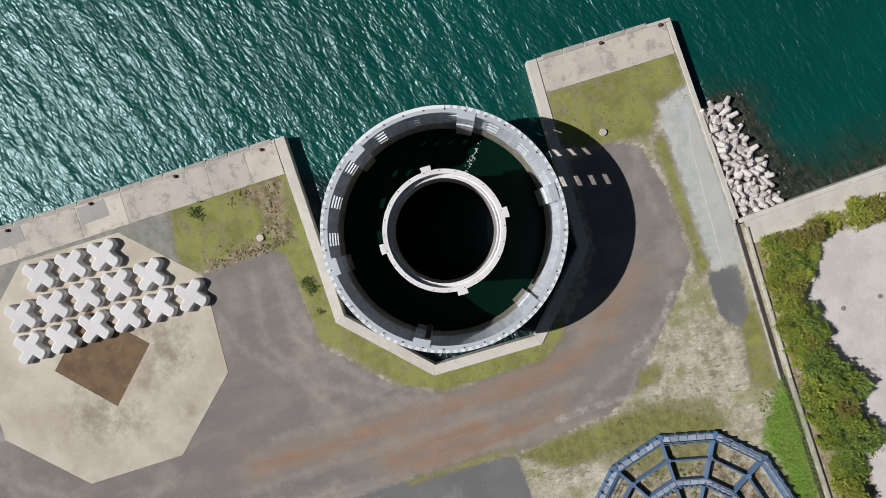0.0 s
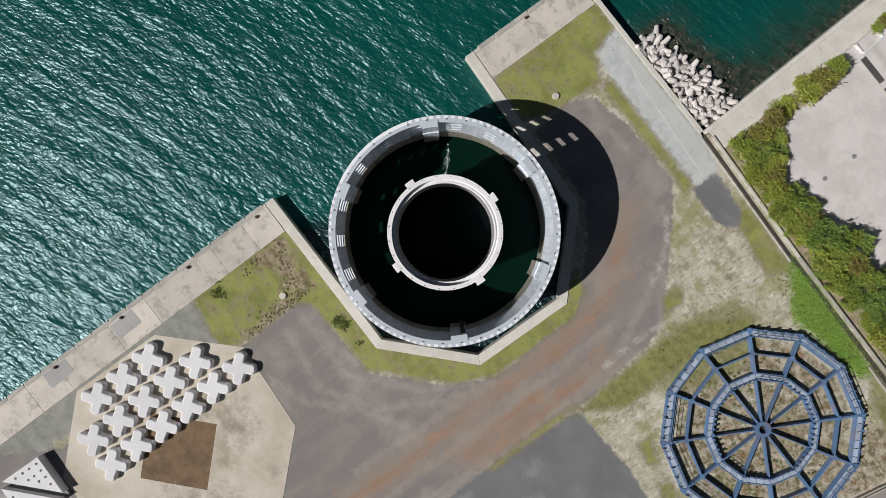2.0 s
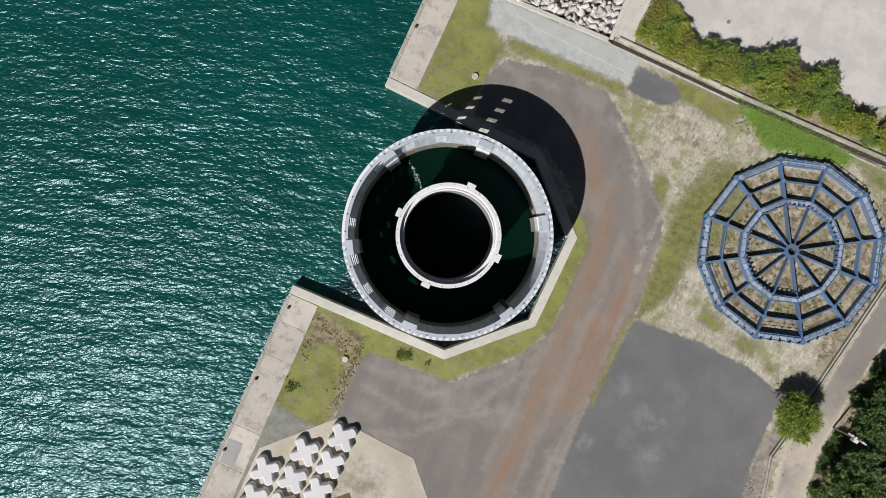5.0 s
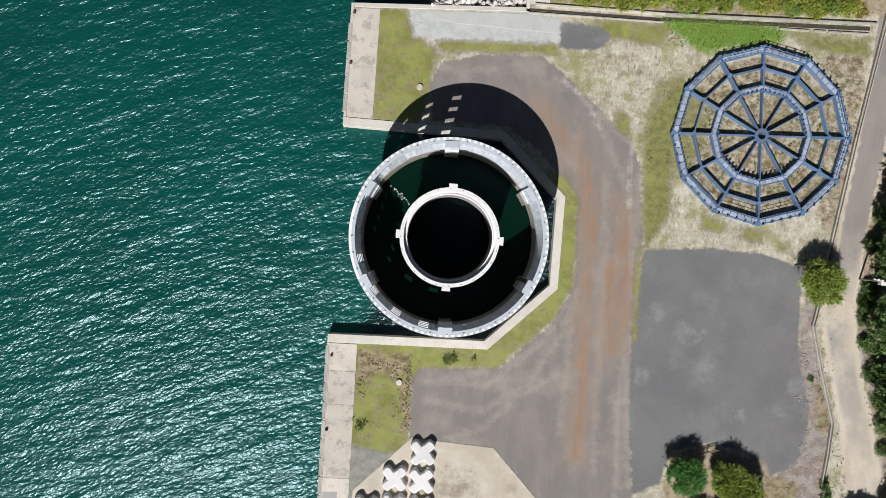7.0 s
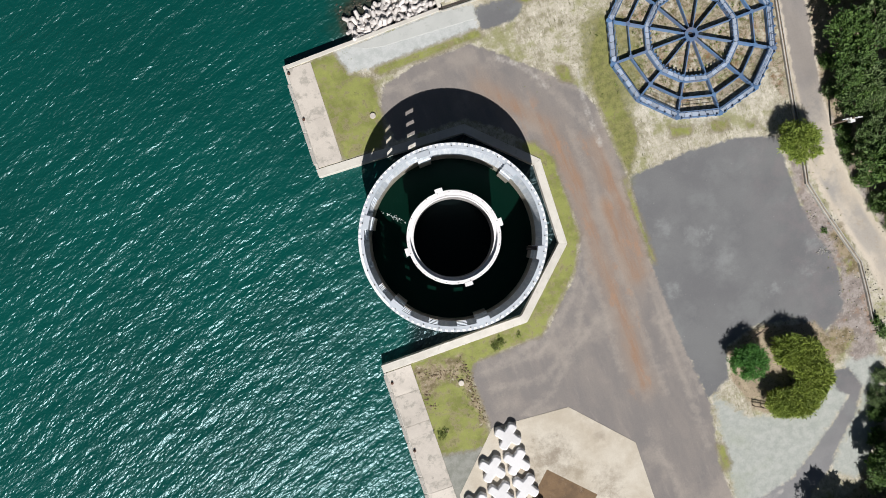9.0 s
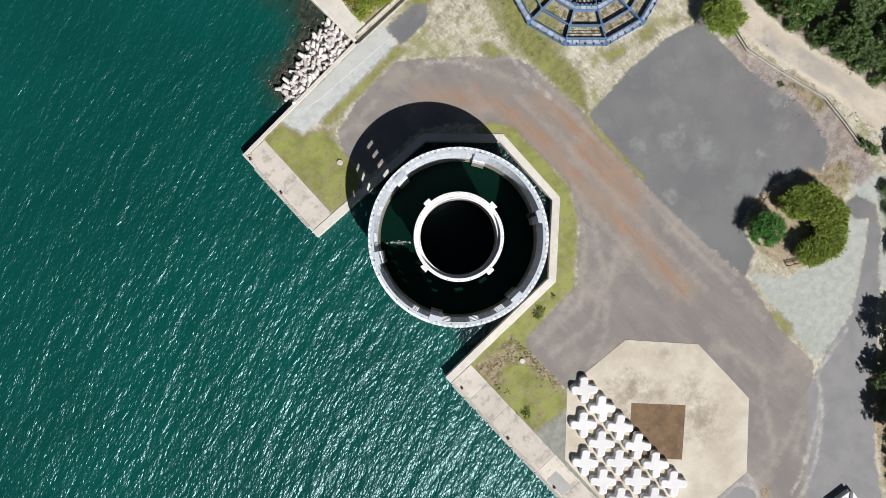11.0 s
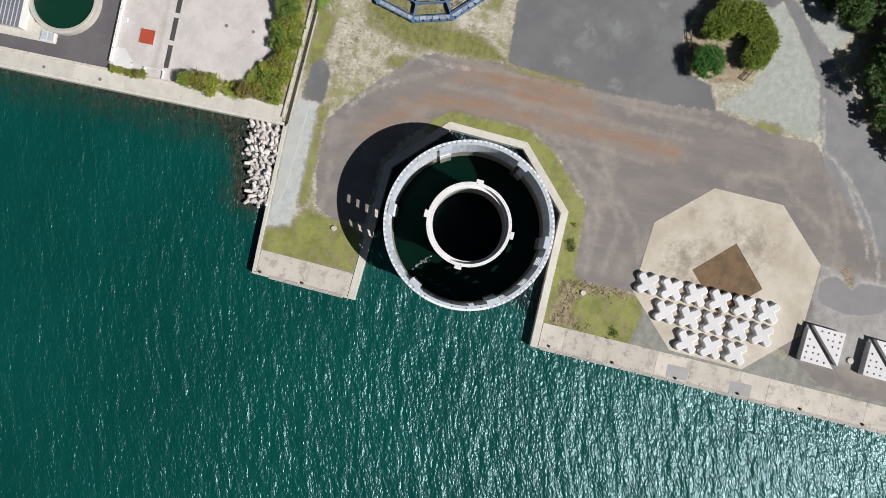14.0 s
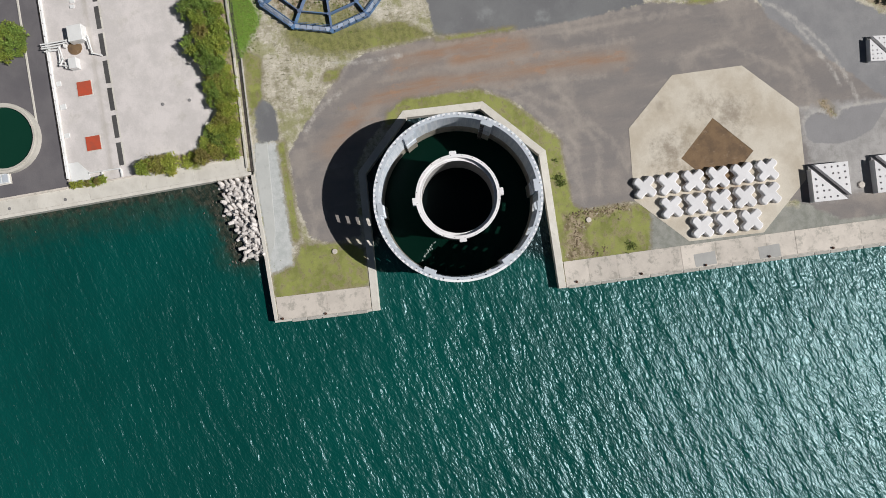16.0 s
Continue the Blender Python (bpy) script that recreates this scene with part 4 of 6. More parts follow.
def caisson():
    body = thing("caisson", "round hollow steel caisson with slotted wall, standing in the basin", "caisson", at=pose(CX, CY, 0))
    cuts = sorted({round(a, 2) for a in np.arange(0, 360, 2.5)} | {round((g + d) % 360, 2) for g in SLOT_GROUPS for d in (-3.3, 3.3)}
                  | {round(h + d, 2) for h in (281, 301) for d in (-1.2, 1.2)})
    levels = sorted({-6.0, WATER, 0.5, 2.9, 3.2, RIM} | {round(h + d, 2) for h in SLOT_HEIGHTS for d in (-0.38, 0.38)})
    n = len(cuts)

    def full(i, k):
        a, z = (cuts[i] + (cuts[i + 1] if i + 1 < n else 360)) / 2, (levels[k] + levels[k + 1]) / 2
        if any(abs(a - g % 360) < 3.3 for g in SLOT_GROUPS) and any(abs(z - h) < 0.38 for h in SLOT_HEIGHTS):
            return False
        return not (any(abs(a - h) < 1.2 for h in (281, 301)) and 2.9 < z < 3.2)

    bm = bmesh.new()
    spot = {}

    def corner(i, k, r):
        key = (i % n, k, r)
        if key not in spot:
            a = radians(cuts[i % n])
            spot[key] = bm.verts.new((r * math.cos(a), r * math.sin(a), levels[k]))
        return spot[key]

    for i in range(n):
        for k in range(len(levels) - 1):
            if not full(i, k):
                continue
            bm.faces.new([corner(*c, R_OUT) for c in ((i, k), (i + 1, k), (i + 1, k + 1), (i, k + 1))])
            bm.faces.new([corner(*c, R_IN) for c in ((i, k + 1), (i + 1, k + 1), (i + 1, k), (i, k))])
            if k + 2 == len(levels) or not full(i, k + 1):
                bm.faces.new([corner(i, k + 1, R_OUT), corner(i + 1, k + 1, R_OUT), corner(i + 1, k + 1, R_IN), corner(i, k + 1, R_IN)])
            if k == 0 or not full(i, k - 1):
                bm.faces.new([corner(i, k, R_IN), corner(i + 1, k, R_IN), corner(i + 1, k, R_OUT), corner(i, k, R_OUT)])
            if not full((i + 1) % n, k):
                bm.faces.new([corner(i + 1, k, R_OUT), corner(i + 1, k, R_IN), corner(i + 1, k + 1, R_IN), corner(i + 1, k + 1, R_OUT)])
            if not full(i - 1, k):
                bm.faces.new([corner(i, k, R_IN), corner(i, k, R_OUT), corner(i, k + 1, R_OUT), corner(i, k + 1, R_IN)])
    part("shell", bm, CAISSON, body, "blue-grey wall with stacked slots and a brown tide band")
    part("rim", band(bmesh.new(), (R_IN - 0.04, R_OUT + 0.36), list(np.arange(0, 360.1, 2.5)), RIM + 0.003, RIM + 0.07), RIM_STEEL, body, "grey-blue flat rim")
    # pale plates along the rim, joined into longer ones on the seaward side
    plate = finish("rim_plate", band(bmesh.new(), (R_OUT + 0.06, R_OUT + 0.355), [-0.95, 0, 0.95], 0, 0.02), RIM_WHITE)
    for k in range(100):
        ob = new("rim_plate", plate)
        ob.parent, ob.matrix_basis = body, pose(0, 0, RIM + 0.068, 0, 0, k * 3.6)
    part("rim_plate", band(bmesh.new(), (R_OUT + 0.03, R_OUT + 0.353), list(np.arange(160, 206, 2.5)), RIM + 0.066, RIM + 0.095), RIM_WHITE, body)
    bolt = finish("bolt", disc(bmesh.new(), 0, 0, 0, 0.09, 0.075, 8), DARK_IRON)
    for k in range(36):
        ob = new("bolt", bolt)
        ob.parent, ob.matrix_basis = body, pose((R_OUT - 0.02) * math.cos(k * math.tau / 36), (R_OUT - 0.02) * math.sin(k * math.tau / 36), RIM + 0.06)
    for a in PILASTERS:
        bm = bmesh.new()
        band(bm, (R_IN - 0.42, R_IN - 0.005), list(np.arange(a - 4.6, a + 4.7, 2.3)), -6, 4.2)
        band(bm, (R_IN - 0.30, R_IN - 0.005), list(np.arange(a - 4.6, a + 4.7, 2.3)), 4.2, RIM - 0.02)
        pilaster = part("pilaster", bm, CAISSON, body)
        part("rim_lug", band(bmesh.new(), (R_IN - 0.5, R_IN + 0.2), [a - 4.4, a - 2.2, a, a + 2.2, a + 4.4], RIM + 0.075, RIM + 0.16), RIM_STEEL, pilaster)
    ladder = bmesh.new()
    a = radians(331.5)
    u, v = Vector((math.cos(a), math.sin(a), 0)), Vector((-math.sin(a), math.cos(a), 0))
    for s in (-0.22, 0.22):
        tube(ladder, u * (R_IN - 0.62) + v * s + Vector((0, 0, -2.5)), u * (R_IN - 0.62) + v * s + Vector((0, 0, RIM + 0.5)), 0.045)
    for k in range(32):
        z = -2.2 + k * 0.33
        tube(ladder, u * (R_IN - 0.62) + v * -0.22 + Vector((0, 0, z)), u * (R_IN - 0.62) + v * 0.22 + Vector((0, 0, z)), 0.03, 5)
    part("ladder", ladder, DARK_IRON, body, "dark iron ladder")
    return body


def inner_ring():
    body = thing("inner_ring", "white round inner cylinder with four lugs, standing inside the caisson", "cylinder", at=pose(CX + 0.1, CY, 0))
    turn = list(np.arange(0, 360.1, 3.0))
    part("shell", band(bmesh.new(), (5.34, 5.72), turn, -6.0, RIM - 0.9), RING_GREY, body, "grey lower wall")
    part("ledge", band(bmesh.new(), (5.06, 5.73), turn, RIM - 0.899, RIM - 0.75), RING_WHITE, body)
    part("upper_wall", band(bmesh.new(), (5.42, 5.74), turn, RIM - 0.749, RIM - 0.1), RING_WHITE, body)
    part("top_flange", band(bmesh.new(), (5.38, 5.83), turn, RIM - 0.099, RIM), RING_WHITE, body)
    part("inner_lip", band(bmesh.new(), (5.0, 5.14), turn, RIM - 0.748, RIM - 0.60), RING_WHITE, body)
    for a in (-3, 87, 177, 267):
        bm = band(bmesh.new(), (5.78, 6.28), [a - 4.6, a, a + 4.6], RIM - 1.3, RIM + 0.03)
        part("lug", bm, RING_WHITE, body)
    bolt = finish("bolt", disc(bmesh.new(), 0, 0, 0, 0.05, 0.055, 6), DARK_IRON)
    for k in range(24):
        a = k * math.tau / 24
        ob = new("bolt", bolt)
        ob.parent, ob.matrix_basis = body, pose(5.68 * math.cos(a), 5.68 * math.sin(a), RIM - 0.01)
    return body


caisson()
inner_ring()

solid("caisson_water", disc(bmesh.new(), 0, 0, WATER - 0.2, WATER + 0.02, R_IN + 0.02, 120), INSIDE, "sheltered dark green water inside the caisson, darkened further for shade", "water", kind="structure", at=pose(CX, CY, 0))
# separate disc whose black colour carries the shade inside the cylinder
solid("well_water", disc(bmesh.new(), 0, 0, WATER - 0.2, WATER + 0.035, 5.35, 90), WELL, "still water inside the inner cylinder, coloured black for its shade", "water", kind="structure", at=pose(CX + 0.1, CY, 0))
bm = bmesh.new()
rng = random.Random(4)
for k in range(46):
    d = rng.gauss(0, 0.65)
    x, y = -5.9 + d + rng.gauss(0, 0.13), 5.5 - d * 0.9 + rng.gauss(0, 0.16)
    r = rng.uniform(0.025, 0.09)
    prism(bm, [(x + r * rng.uniform(0.6, 1.3) * math.cos(a), y + r * rng.uniform(0.6, 1.3) * math.sin(a)) for a in np.arange(0, 6.2, 1.05)], WATER - 0.05, WATER + 0.04)
solid("foam", bm, FOAM, "flecks of white foam on the caisson's water", "foam", kind="stuff")


# ---- the octagonal pad ----
OCTAGON = [(6.9, -27.2), (-3.8, -26.1), (-11.3, -33.1), (-11.9, -44.2), (-5.2, -51.8), (5.6, -52.7), (13.3, -45.5), (13.7, -35.0)]
SQUARE = [(6.3, -39.8), (1.1, -34.1), (-4.7, -39.2), (0.4, -44.9)]


def pad():
    bm = bmesh.new()
    for z, flip in ((0.03, False), (-0.3, True)):
        loops = [[bm.verts.new((x, y, z)) for x, y in o] for o in (OCTAGON, SQUARE)]
        edges = [bm.edges.new((loop[i], loop[i - 1])) for loop in loops for i in range(len(loop))]
        bmesh.ops.triangle_fill(bm, use_beauty=True, use_dissolve=False, edges=edges)
        if not flip:
            top = loops
    for hi, lo in zip(top, loops):
        n = len(hi)
        for i in range(n):
            bm.faces.new((hi[i], hi[(i + 1) % n], lo[(i + 1) % n], lo[i]))
    bmesh.ops.recalc_face_normals(bm, faces=bm.faces)
    base = solid("concrete_pad", bm, PAD, "octagonal sandy concrete pad with a square brown recess", "concrete pad")
    part("recess_floor", prism(bmesh.new(), [(x * 0.998, y) for x, y in SQUARE], -0.25, 0.005), RUSTY, base, "rust-brown earth filling the square recess")
    return base


pad()


def cross_block():
    """A low cross with four stubby rounded arms, bevelled all round."""
    outline = []
    for k in range(4):
        a = math.pi / 4 + k * math.pi / 2
        u, v = Vector((math.cos(a), math.sin(a))), Vector((-math.sin(a), math.cos(a)))
        for along, across in ((0.78, -0.56), (1.24, -0.62), (1.58, -0.63), (1.80, -0.48), (1.90, -0.20), (1.90, 0.20), (1.80, 0.48), (1.58, 0.63), (1.24, 0.62)):
            outline.append(tuple(u * along + v * across))
    bm = prism(bmesh.new(), outline, 0.0, 0.76, 0.15)
    bmesh.ops.recalc_face_normals(bm, faces=bm.faces)
    edges = [e for e in bm.edges if e.calc_face_angle(0) > 0.3 and max(v.co.z for v in e.verts) > 0.3]
    bmesh.ops.bevel(bm, geom=edges, offset=0.05, segments=2, affect="EDGES", profile=0.6)
    return solid("cross_block", bm, WHITE, "white cast concrete cross-shaped armour block on the pad", "concrete block", "cross blocks in three rows on the pad", smooth=False)


row_starts = [((-2.25, -27.8), 6), ((-5.85, -31.2), 5), ((-9.5, -35.15), 3)]
cross = cross_block()
rng = random.Random(2)
count = 0
for (x, y), n in row_starts:
    for k in range(n):
        at = pose(x - 0.115 * k, y - 3.66 * k, 0.032, 0, 0, -2 + rng.uniform(-3, 3))
        if count == 0:
            cross.matrix_basis = at
        else:
            copy_thing(cross, at)
        count += 1


def pitted(outline, spots, r, h, deep):
    """A prism whose top has round pits."""
    bm = bmesh.new()
    rim = [bm.verts.new((x, y, h)) for x, y in outline]
    foot = [bm.verts.new((x, y, 0)) for x, y in outline]
    mouths = [[bm.verts.new((x + r * math.cos(k * math.tau / 10), y + r * math.sin(k * math.tau / 10), h)) for k in range(10)] for x, y in spots]
    edges = [bm.edges.new((loop[i], loop[i - 1])) for loop in [rim] + mouths for i in range(len(loop))]
    bmesh.ops.triangle_fill(bm, use_beauty=True, use_dissolve=False, edges=edges)
    for hi, lo in [(rim, foot)] + [(mouth, [bm.verts.new((v.co.x, v.co.y, h - deep)) for v in mouth]) for mouth in mouths]:
        for i in range(len(hi)):
            bm.faces.new((hi[i - 1], hi[i], lo[i], lo[i - 1]))
        bm.faces.new(lo)
    bmesh.ops.recalc_face_normals(bm, faces=bm.faces)
    return bm


def perforated_block():
    """A white cast block with a diagonal trough and round holes in its top."""
    block = thing("perforated_block", "white concrete block with a diagonal trough and round holes", "concrete block", "perforated blocks on the quay")
    s, h, g = 2.75, 1.15, 0.40
    a, b = Vector((s, s)), Vector((-s, -s))
    for side in (1, -1):
        outline = [(s - g * 1.42, s), (-s, s), (-s, -s + g * 1.42)]
        spots = [(-2.2, 2.2), (-1.3, 2.2), (-0.4, 2.2), (0.6, 2.2), (-2.2, 1.2), (-2.2, 0.3), (-2.2, -0.7), (-1.2, 1.2), (-0.4, 1.3), (-1.2, 0.4)]
        body = part("body", pitted([(x * side, y * side) for x, y in outline], [(x * side, y * side) for x, y in spots], 0.16, h, 0.55), WHITE, block)
    # floor coloured darker than the block to stand for shade in the trough
    trough = prism(bmesh.new(), [(s, s - g * 1.4), (s, s), (s - g * 1.4, s), (-s, -s + g * 1.4), (-s, -s), (-s + g * 1.4, -s)], 0.0, h - 0.7)
    part("trough", trough, TROUGH_GREY, block, "trough floor, its shade put into the grey")
    return block


block = perforated_block()
block.matrix_basis = pose(-6.2, -54.7, 0, 0, 0, -4)
copy_thing(block, pose(-6.45, -64.1, 0, 0, 0, -4))
copy_thing(block, pose(-6.8, -73.4, 0, 0, 0, -4))
grown_block = copy_thing(block, pose(12.0, -66.0, 0, 0, 0, -8))
grown_block.matrix_basis = grown_block.matrix_basis @ Matrix.Diagonal((0.68, 0.68, 0.8, 1))


# ---- the blue frame ----
WX, WY = WX0, WY0


def frame_ring():
    """A twelve-sided blue steel frame lying on the ground, with two walkway rings and spokes."""
    body = thing("ring_structure", "faded blue steel twelve-sided frame with walkways, lying on dry turf", "steel frame", at=pose(WX, WY, 0, 0, 0, -0.5))
    top = 0.68

    def corner(r, k):
        return Vector((r * math.cos(radians(30 * k)), r * math.sin(radians(30 * k))))

    def beam(name, a, b, wide, z0, z1, mat=BLUE, parent=body, label=""):
        return part(name, prism(bmesh.new(), strip(a, b, wide / 2, wide / 2), z0, z1), mat, parent, label)

    stub = finish("stub", box(bmesh.new(), -0.07, -0.11, 0.3, 0.07, 0.11, top + 0.24), BLUE)
    for k in range(12):
        beam("spoke", corner(0.75, k), corner(5.75, k), 0.12, 0.02, top)
        beam("outer_spoke", corner(6.3, k), corner(11.5, k), 0.25, 0.02, top + 0.004)
        part("node_plate", prism(bmesh.new(), [tuple(corner(8.7, k) + Vector((0.33 * math.cos(a), 0.33 * math.sin(a)))) for a in np.arange(0, 6.2, math.tau / 6)], top + 0.006, top + 0.03), BLUE, body)
        part("node_plate", prism(bmesh.new(), [tuple(corner(11.35, k) + Vector((0.34 * math.cos(a), 0.34 * math.sin(a)))) for a in np.arange(0, 6.2, math.tau / 6)], top - 0.3, top + 0.034), BLUE, body)
        beam("ring_beam", corner(8.7, k), corner(8.7, k + 1), 0.16, 0.02, top - 0.004)
        for r0, r1, cells in ((10.72, 11.5, 6), (5.8, 6.5, 4)):
            a0, a1, b0, b1 = corner(r0, k), corner(r0, k + 1), corner(r1, k), corner(r1, k + 1)
            beam("walkway_beam", a0, a1, 0.09, 0.02, top - 0.008)
            beam("walkway_beam", b0, b1, 0.11, 0.02, top - 0.012)
            for c in range(cells):
                lo, hi = (c + 0.04) / cells, (c + 0.96) / cells
                quad = [a0.lerp(a1, lo), b0.lerp(b1, lo), b0.lerp(b1, hi), a0.lerp(a1, hi)]
                u = (b0 - a0).normalized() * 0.1
                quad = [quad[0] + u, quad[1] - u, quad[2] - u, quad[3] + u]
                part("grating", prism(bmesh.new(), [tuple(p) for p in quad], top - 0.10, top - 0.05), GRATE, body)
            for c in range(5):
                p = (b0.lerp(b1, (c + 0.5) / 5) if r0 > 9 else a0.lerp(a1, (c + 0.5) / 5)) * (1.006 if r0 > 9 else 0.99)
                ob = new("stub", stub)
                ob.parent, ob.matrix_basis = body, pose(p.x, p.y, 0, 0, 0, 30 * k + 15)
            bm = bmesh.new()
            m = a0.lerp(b0, 0.12), a1.lerp(b1, 0.12)
            for z in (top + 0.45, top + 0.9):
                tube(bm, (*m[0], z), (*m[1], z), 0.03, 5)
            for c in range(cells + 1):
                p = m[0].lerp(m[1], c / cells)
                tube(bm, (*p, top - 0.05), (*p, top + 0.9), 0.03, 5)
            if k in (0, 2, 3, 5, 7, 8, 9, 10, 11) and r0 > 9 or k in (2, 4, 9):
                part("railing", bm, BLUE, body)
            else:
                bm.free()
    part("hub", band(bmesh.new(), (0.48, 0.92), list(np.arange(0, 361, 20)), 0.02, top + 0.05), BLUE, body)
    part("hub_plate", disc(bmesh.new(), 0, 0, 0.02, 0.12, 0.5, 16), DARK_IRON, body)
    return body


frame_ring()


# ---- armour stones by the corner ----
def tetrapod():
    bm = bmesh.new()
    tips = [Vector((0, 0, 1))] + [Vector((0.943 * math.cos(a), 0.943 * math.sin(a), -0.333)) for a in (0.5, 0.5 + math.tau / 3, 0.5 + 2 * math.tau / 3)]
    for d in tips:
        m = d.to_track_quat("Z", "Y").to_matrix().to_4x4() @ Matrix.Translation((0, 0, 0.52))
        bmesh.ops.create_cone(bm, cap_ends=True, segments=9, radius1=0.37, radius2=0.23, depth=1.04, matrix=m)
    bmesh.ops.create_icosphere(bm, subdivisions=2, radius=0.37)
    edges = [e for e in bm.edges if e.calc_face_angle(0) > 0.9]
    bmesh.ops.bevel(bm, geom=edges, offset=0.05, segments=1, affect="EDGES")
    return solid("tetrapod", bm, TETRA, "pale weathered concrete tetrapod in the armour heap", "tetrapod", "tetrapods heaped in the corner by the pier")


rng = random.Random(11)
tetra = tetrapod()
spots = []
for tries in range(6000):
    x, y = rng.uniform(-1.7, 9.6), rng.uniform(30.3, 35.0)
    reach = 32.7 + 2.2 * min(1, max(0, (x + 2) / 8.5))
    if y < reach and all((x - p) ** 2 + (y - q) ** 2 > 0.50 for p, q in spots):
        spots.append((x, y))
spots += [(-2.2, 31.6), (-2.0, 33.0)]
for k, (x, y) in enumerate(spots):
    z = -0.62 - 0.5 * (y - 30.3) / 3.4 + rng.uniform(-0.15, 0.2)
    at = pose(x, y, z, rng.uniform(0, 360), rng.uniform(0, 360), rng.uniform(0, 360))
    if k:
        copy_thing(tetra, at)
    else:
        tetra.matrix_basis = at
copy_thing(tetra, pose(4.7, 35.4, -2.02, 0, 0, 40))

bm = bmesh.new()
for k in range(170):
    if k < 140:
        x = rng.uniform(-3.2, 9.6)
        y = 33.2 + abs(rng.gauss(0, 1.5)) + (0.8 if x > 4 else 0)
    else:
        x, y = 9.7 - abs(rng.gauss(0, 1.3)), rng.uniform(34, 90)
    r = rng.uniform(0.10, 0.34)
    m = pose(x, y, WATER - r * (0.35 if k < 140 else 0.6), rng.uniform(0, 360), rng.uniform(0, 360), 0) @ Matrix.Diagonal((r, r * rng.uniform(0.6, 1), r * rng.uniform(0.4, 0.7), 1))
    bmesh.ops.create_icosphere(bm, subdivisions=1, radius=1, matrix=m)
solid("shore_rocks", bm, ROCK, "dark wet rocks breaking the surface at the shore", "rocks", kind="stuff")


# ---- plants ----
def leaf_clump(bm, centre, size, rng, out, blades=9, slim=1.0):
    """A tuft of pointed leaves that spread outwards."""
    for k in range(blades):
        d = Vector((rng.gauss(0, 1), rng.gauss(0, 1), rng.gauss(0, 0.7))).normalized() + out * 0.7
        d.normalize()
        side = d.cross(Vector((rng.gauss(0, 0.6), rng.gauss(0, 0.6), 1.0))).normalized()
        n = d.cross(side)
        length, wide = size * rng.uniform(0.7, 1.3), size * rng.uniform(0.16, 0.28) * slim
        p = centre + Vector((rng.gauss(0, 0.25), rng.gauss(0, 0.25), rng.gauss(0, 0.2))) * size
        a, b, c, e = p, p + d * length * 0.5 + side * wide, p + d * length + n * wide * 0.5, p + d * length * 0.5 - side * wide
        bm.faces.new([bm.verts.new(v) for v in (a, b, c, e)])


def crown(radius, height, clumps, size, seed, lobes=6, slim=1.0, gap=0.16):
    """Leaf clumps over several uneven lobes, with gaps."""
    rng = random.Random(seed)
    bm = bmesh.new()
    balls = [(Vector((0, 0, 0)), 0.72)]
    for k in range(lobes):
        a = k * math.tau / lobes + rng.uniform(-0.35, 0.35)
        d = rng.uniform(0.42, 0.62)
        balls.append((Vector((d * math.cos(a), d * math.sin(a), rng.uniform(-0.25, 0.3))), rng.uniform(0.36, 0.52)))
    for k in range(clumps):
        c, r = balls[rng.randrange(len(balls))] if k % 3 else balls[0]
        d = Vector((rng.gauss(0, 1), rng.gauss(0, 1), rng.gauss(0.35, 0.8))).normalized()
        p = c + d * r * (rng.triangular(0.45, 1.38, 0.95) if slim < 0.7 else rng.triangular(0.55, 1.25, 0.92))
        if noise.noise(Vector((p.x * radius * 1.1 + seed, p.y * radius * 1.1, p.z * height * 0.6))) > gap:
            continue
        leaf_clump(bm, Vector((p.x * radius, p.y * radius, p.z * height / 2)), size * rng.choice((0.75, 1.0, 1.0, 1.7)), rng, d, 8, slim)
    return bm


def trunk(height, thick, spread_out, seed, limbs=6):
    rng = random.Random(seed)
    bm = bmesh.new()

    def limb(a, b, r0, r1):
        a, b = Vector(a), Vector(b)
        m = Matrix.Translation((a + b) / 2) @ (b - a).to_track_quat("Z", "Y").to_matrix().to_4x4()
        bmesh.ops.create_cone(bm, cap_ends=True, segments=7, radius1=r0, radius2=r1, depth=(b - a).length, matrix=m)

    fork = Vector((rng.uniform(-0.2, 0.2), rng.uniform(-0.2, 0.2), height * 0.42))
    limb((0, 0, -0.1), fork, thick, thick * 0.7)
    for k in range(limbs):
        a = k * math.tau / limbs + rng.uniform(-0.4, 0.4)
        tip = Vector((spread_out * math.cos(a), spread_out * math.sin(a), height * rng.uniform(0.62, 0.85)))
        limb(fork, fork.lerp(tip, 0.55) + Vector((0, 0, 0.2)), thick * 0.55, thick * 0.3)
        limb(fork.lerp(tip, 0.55) + Vector((0, 0, 0.2)), tip, thick * 0.3, thick * 0.1)
    return bm


def tree(radius, height, mat, clumps, size, seed, label, group, category="tree", slim=1.0):
    body = thing("tree", label, category, group)
    part("trunk", trunk(height, 0.05 * height ** 0.8, radius * 0.62, seed), BARK, body)
    leaves = part("crown", crown(radius, height * 0.72, clumps, size, seed, 6, slim), mat, body)
    leaves.matrix_basis = pose(0, 0, height * 0.62)
    return body


def grown(ob, x, y, scale, turn, z=0.0, tall=1.0):
    twin = copy_thing(ob, Matrix.Identity(4))
    twin.matrix_basis = pose(x, y, z, 0, 0, turn) @ Matrix.Diagonal((scale, scale, scale * tall, 1))
    return twin


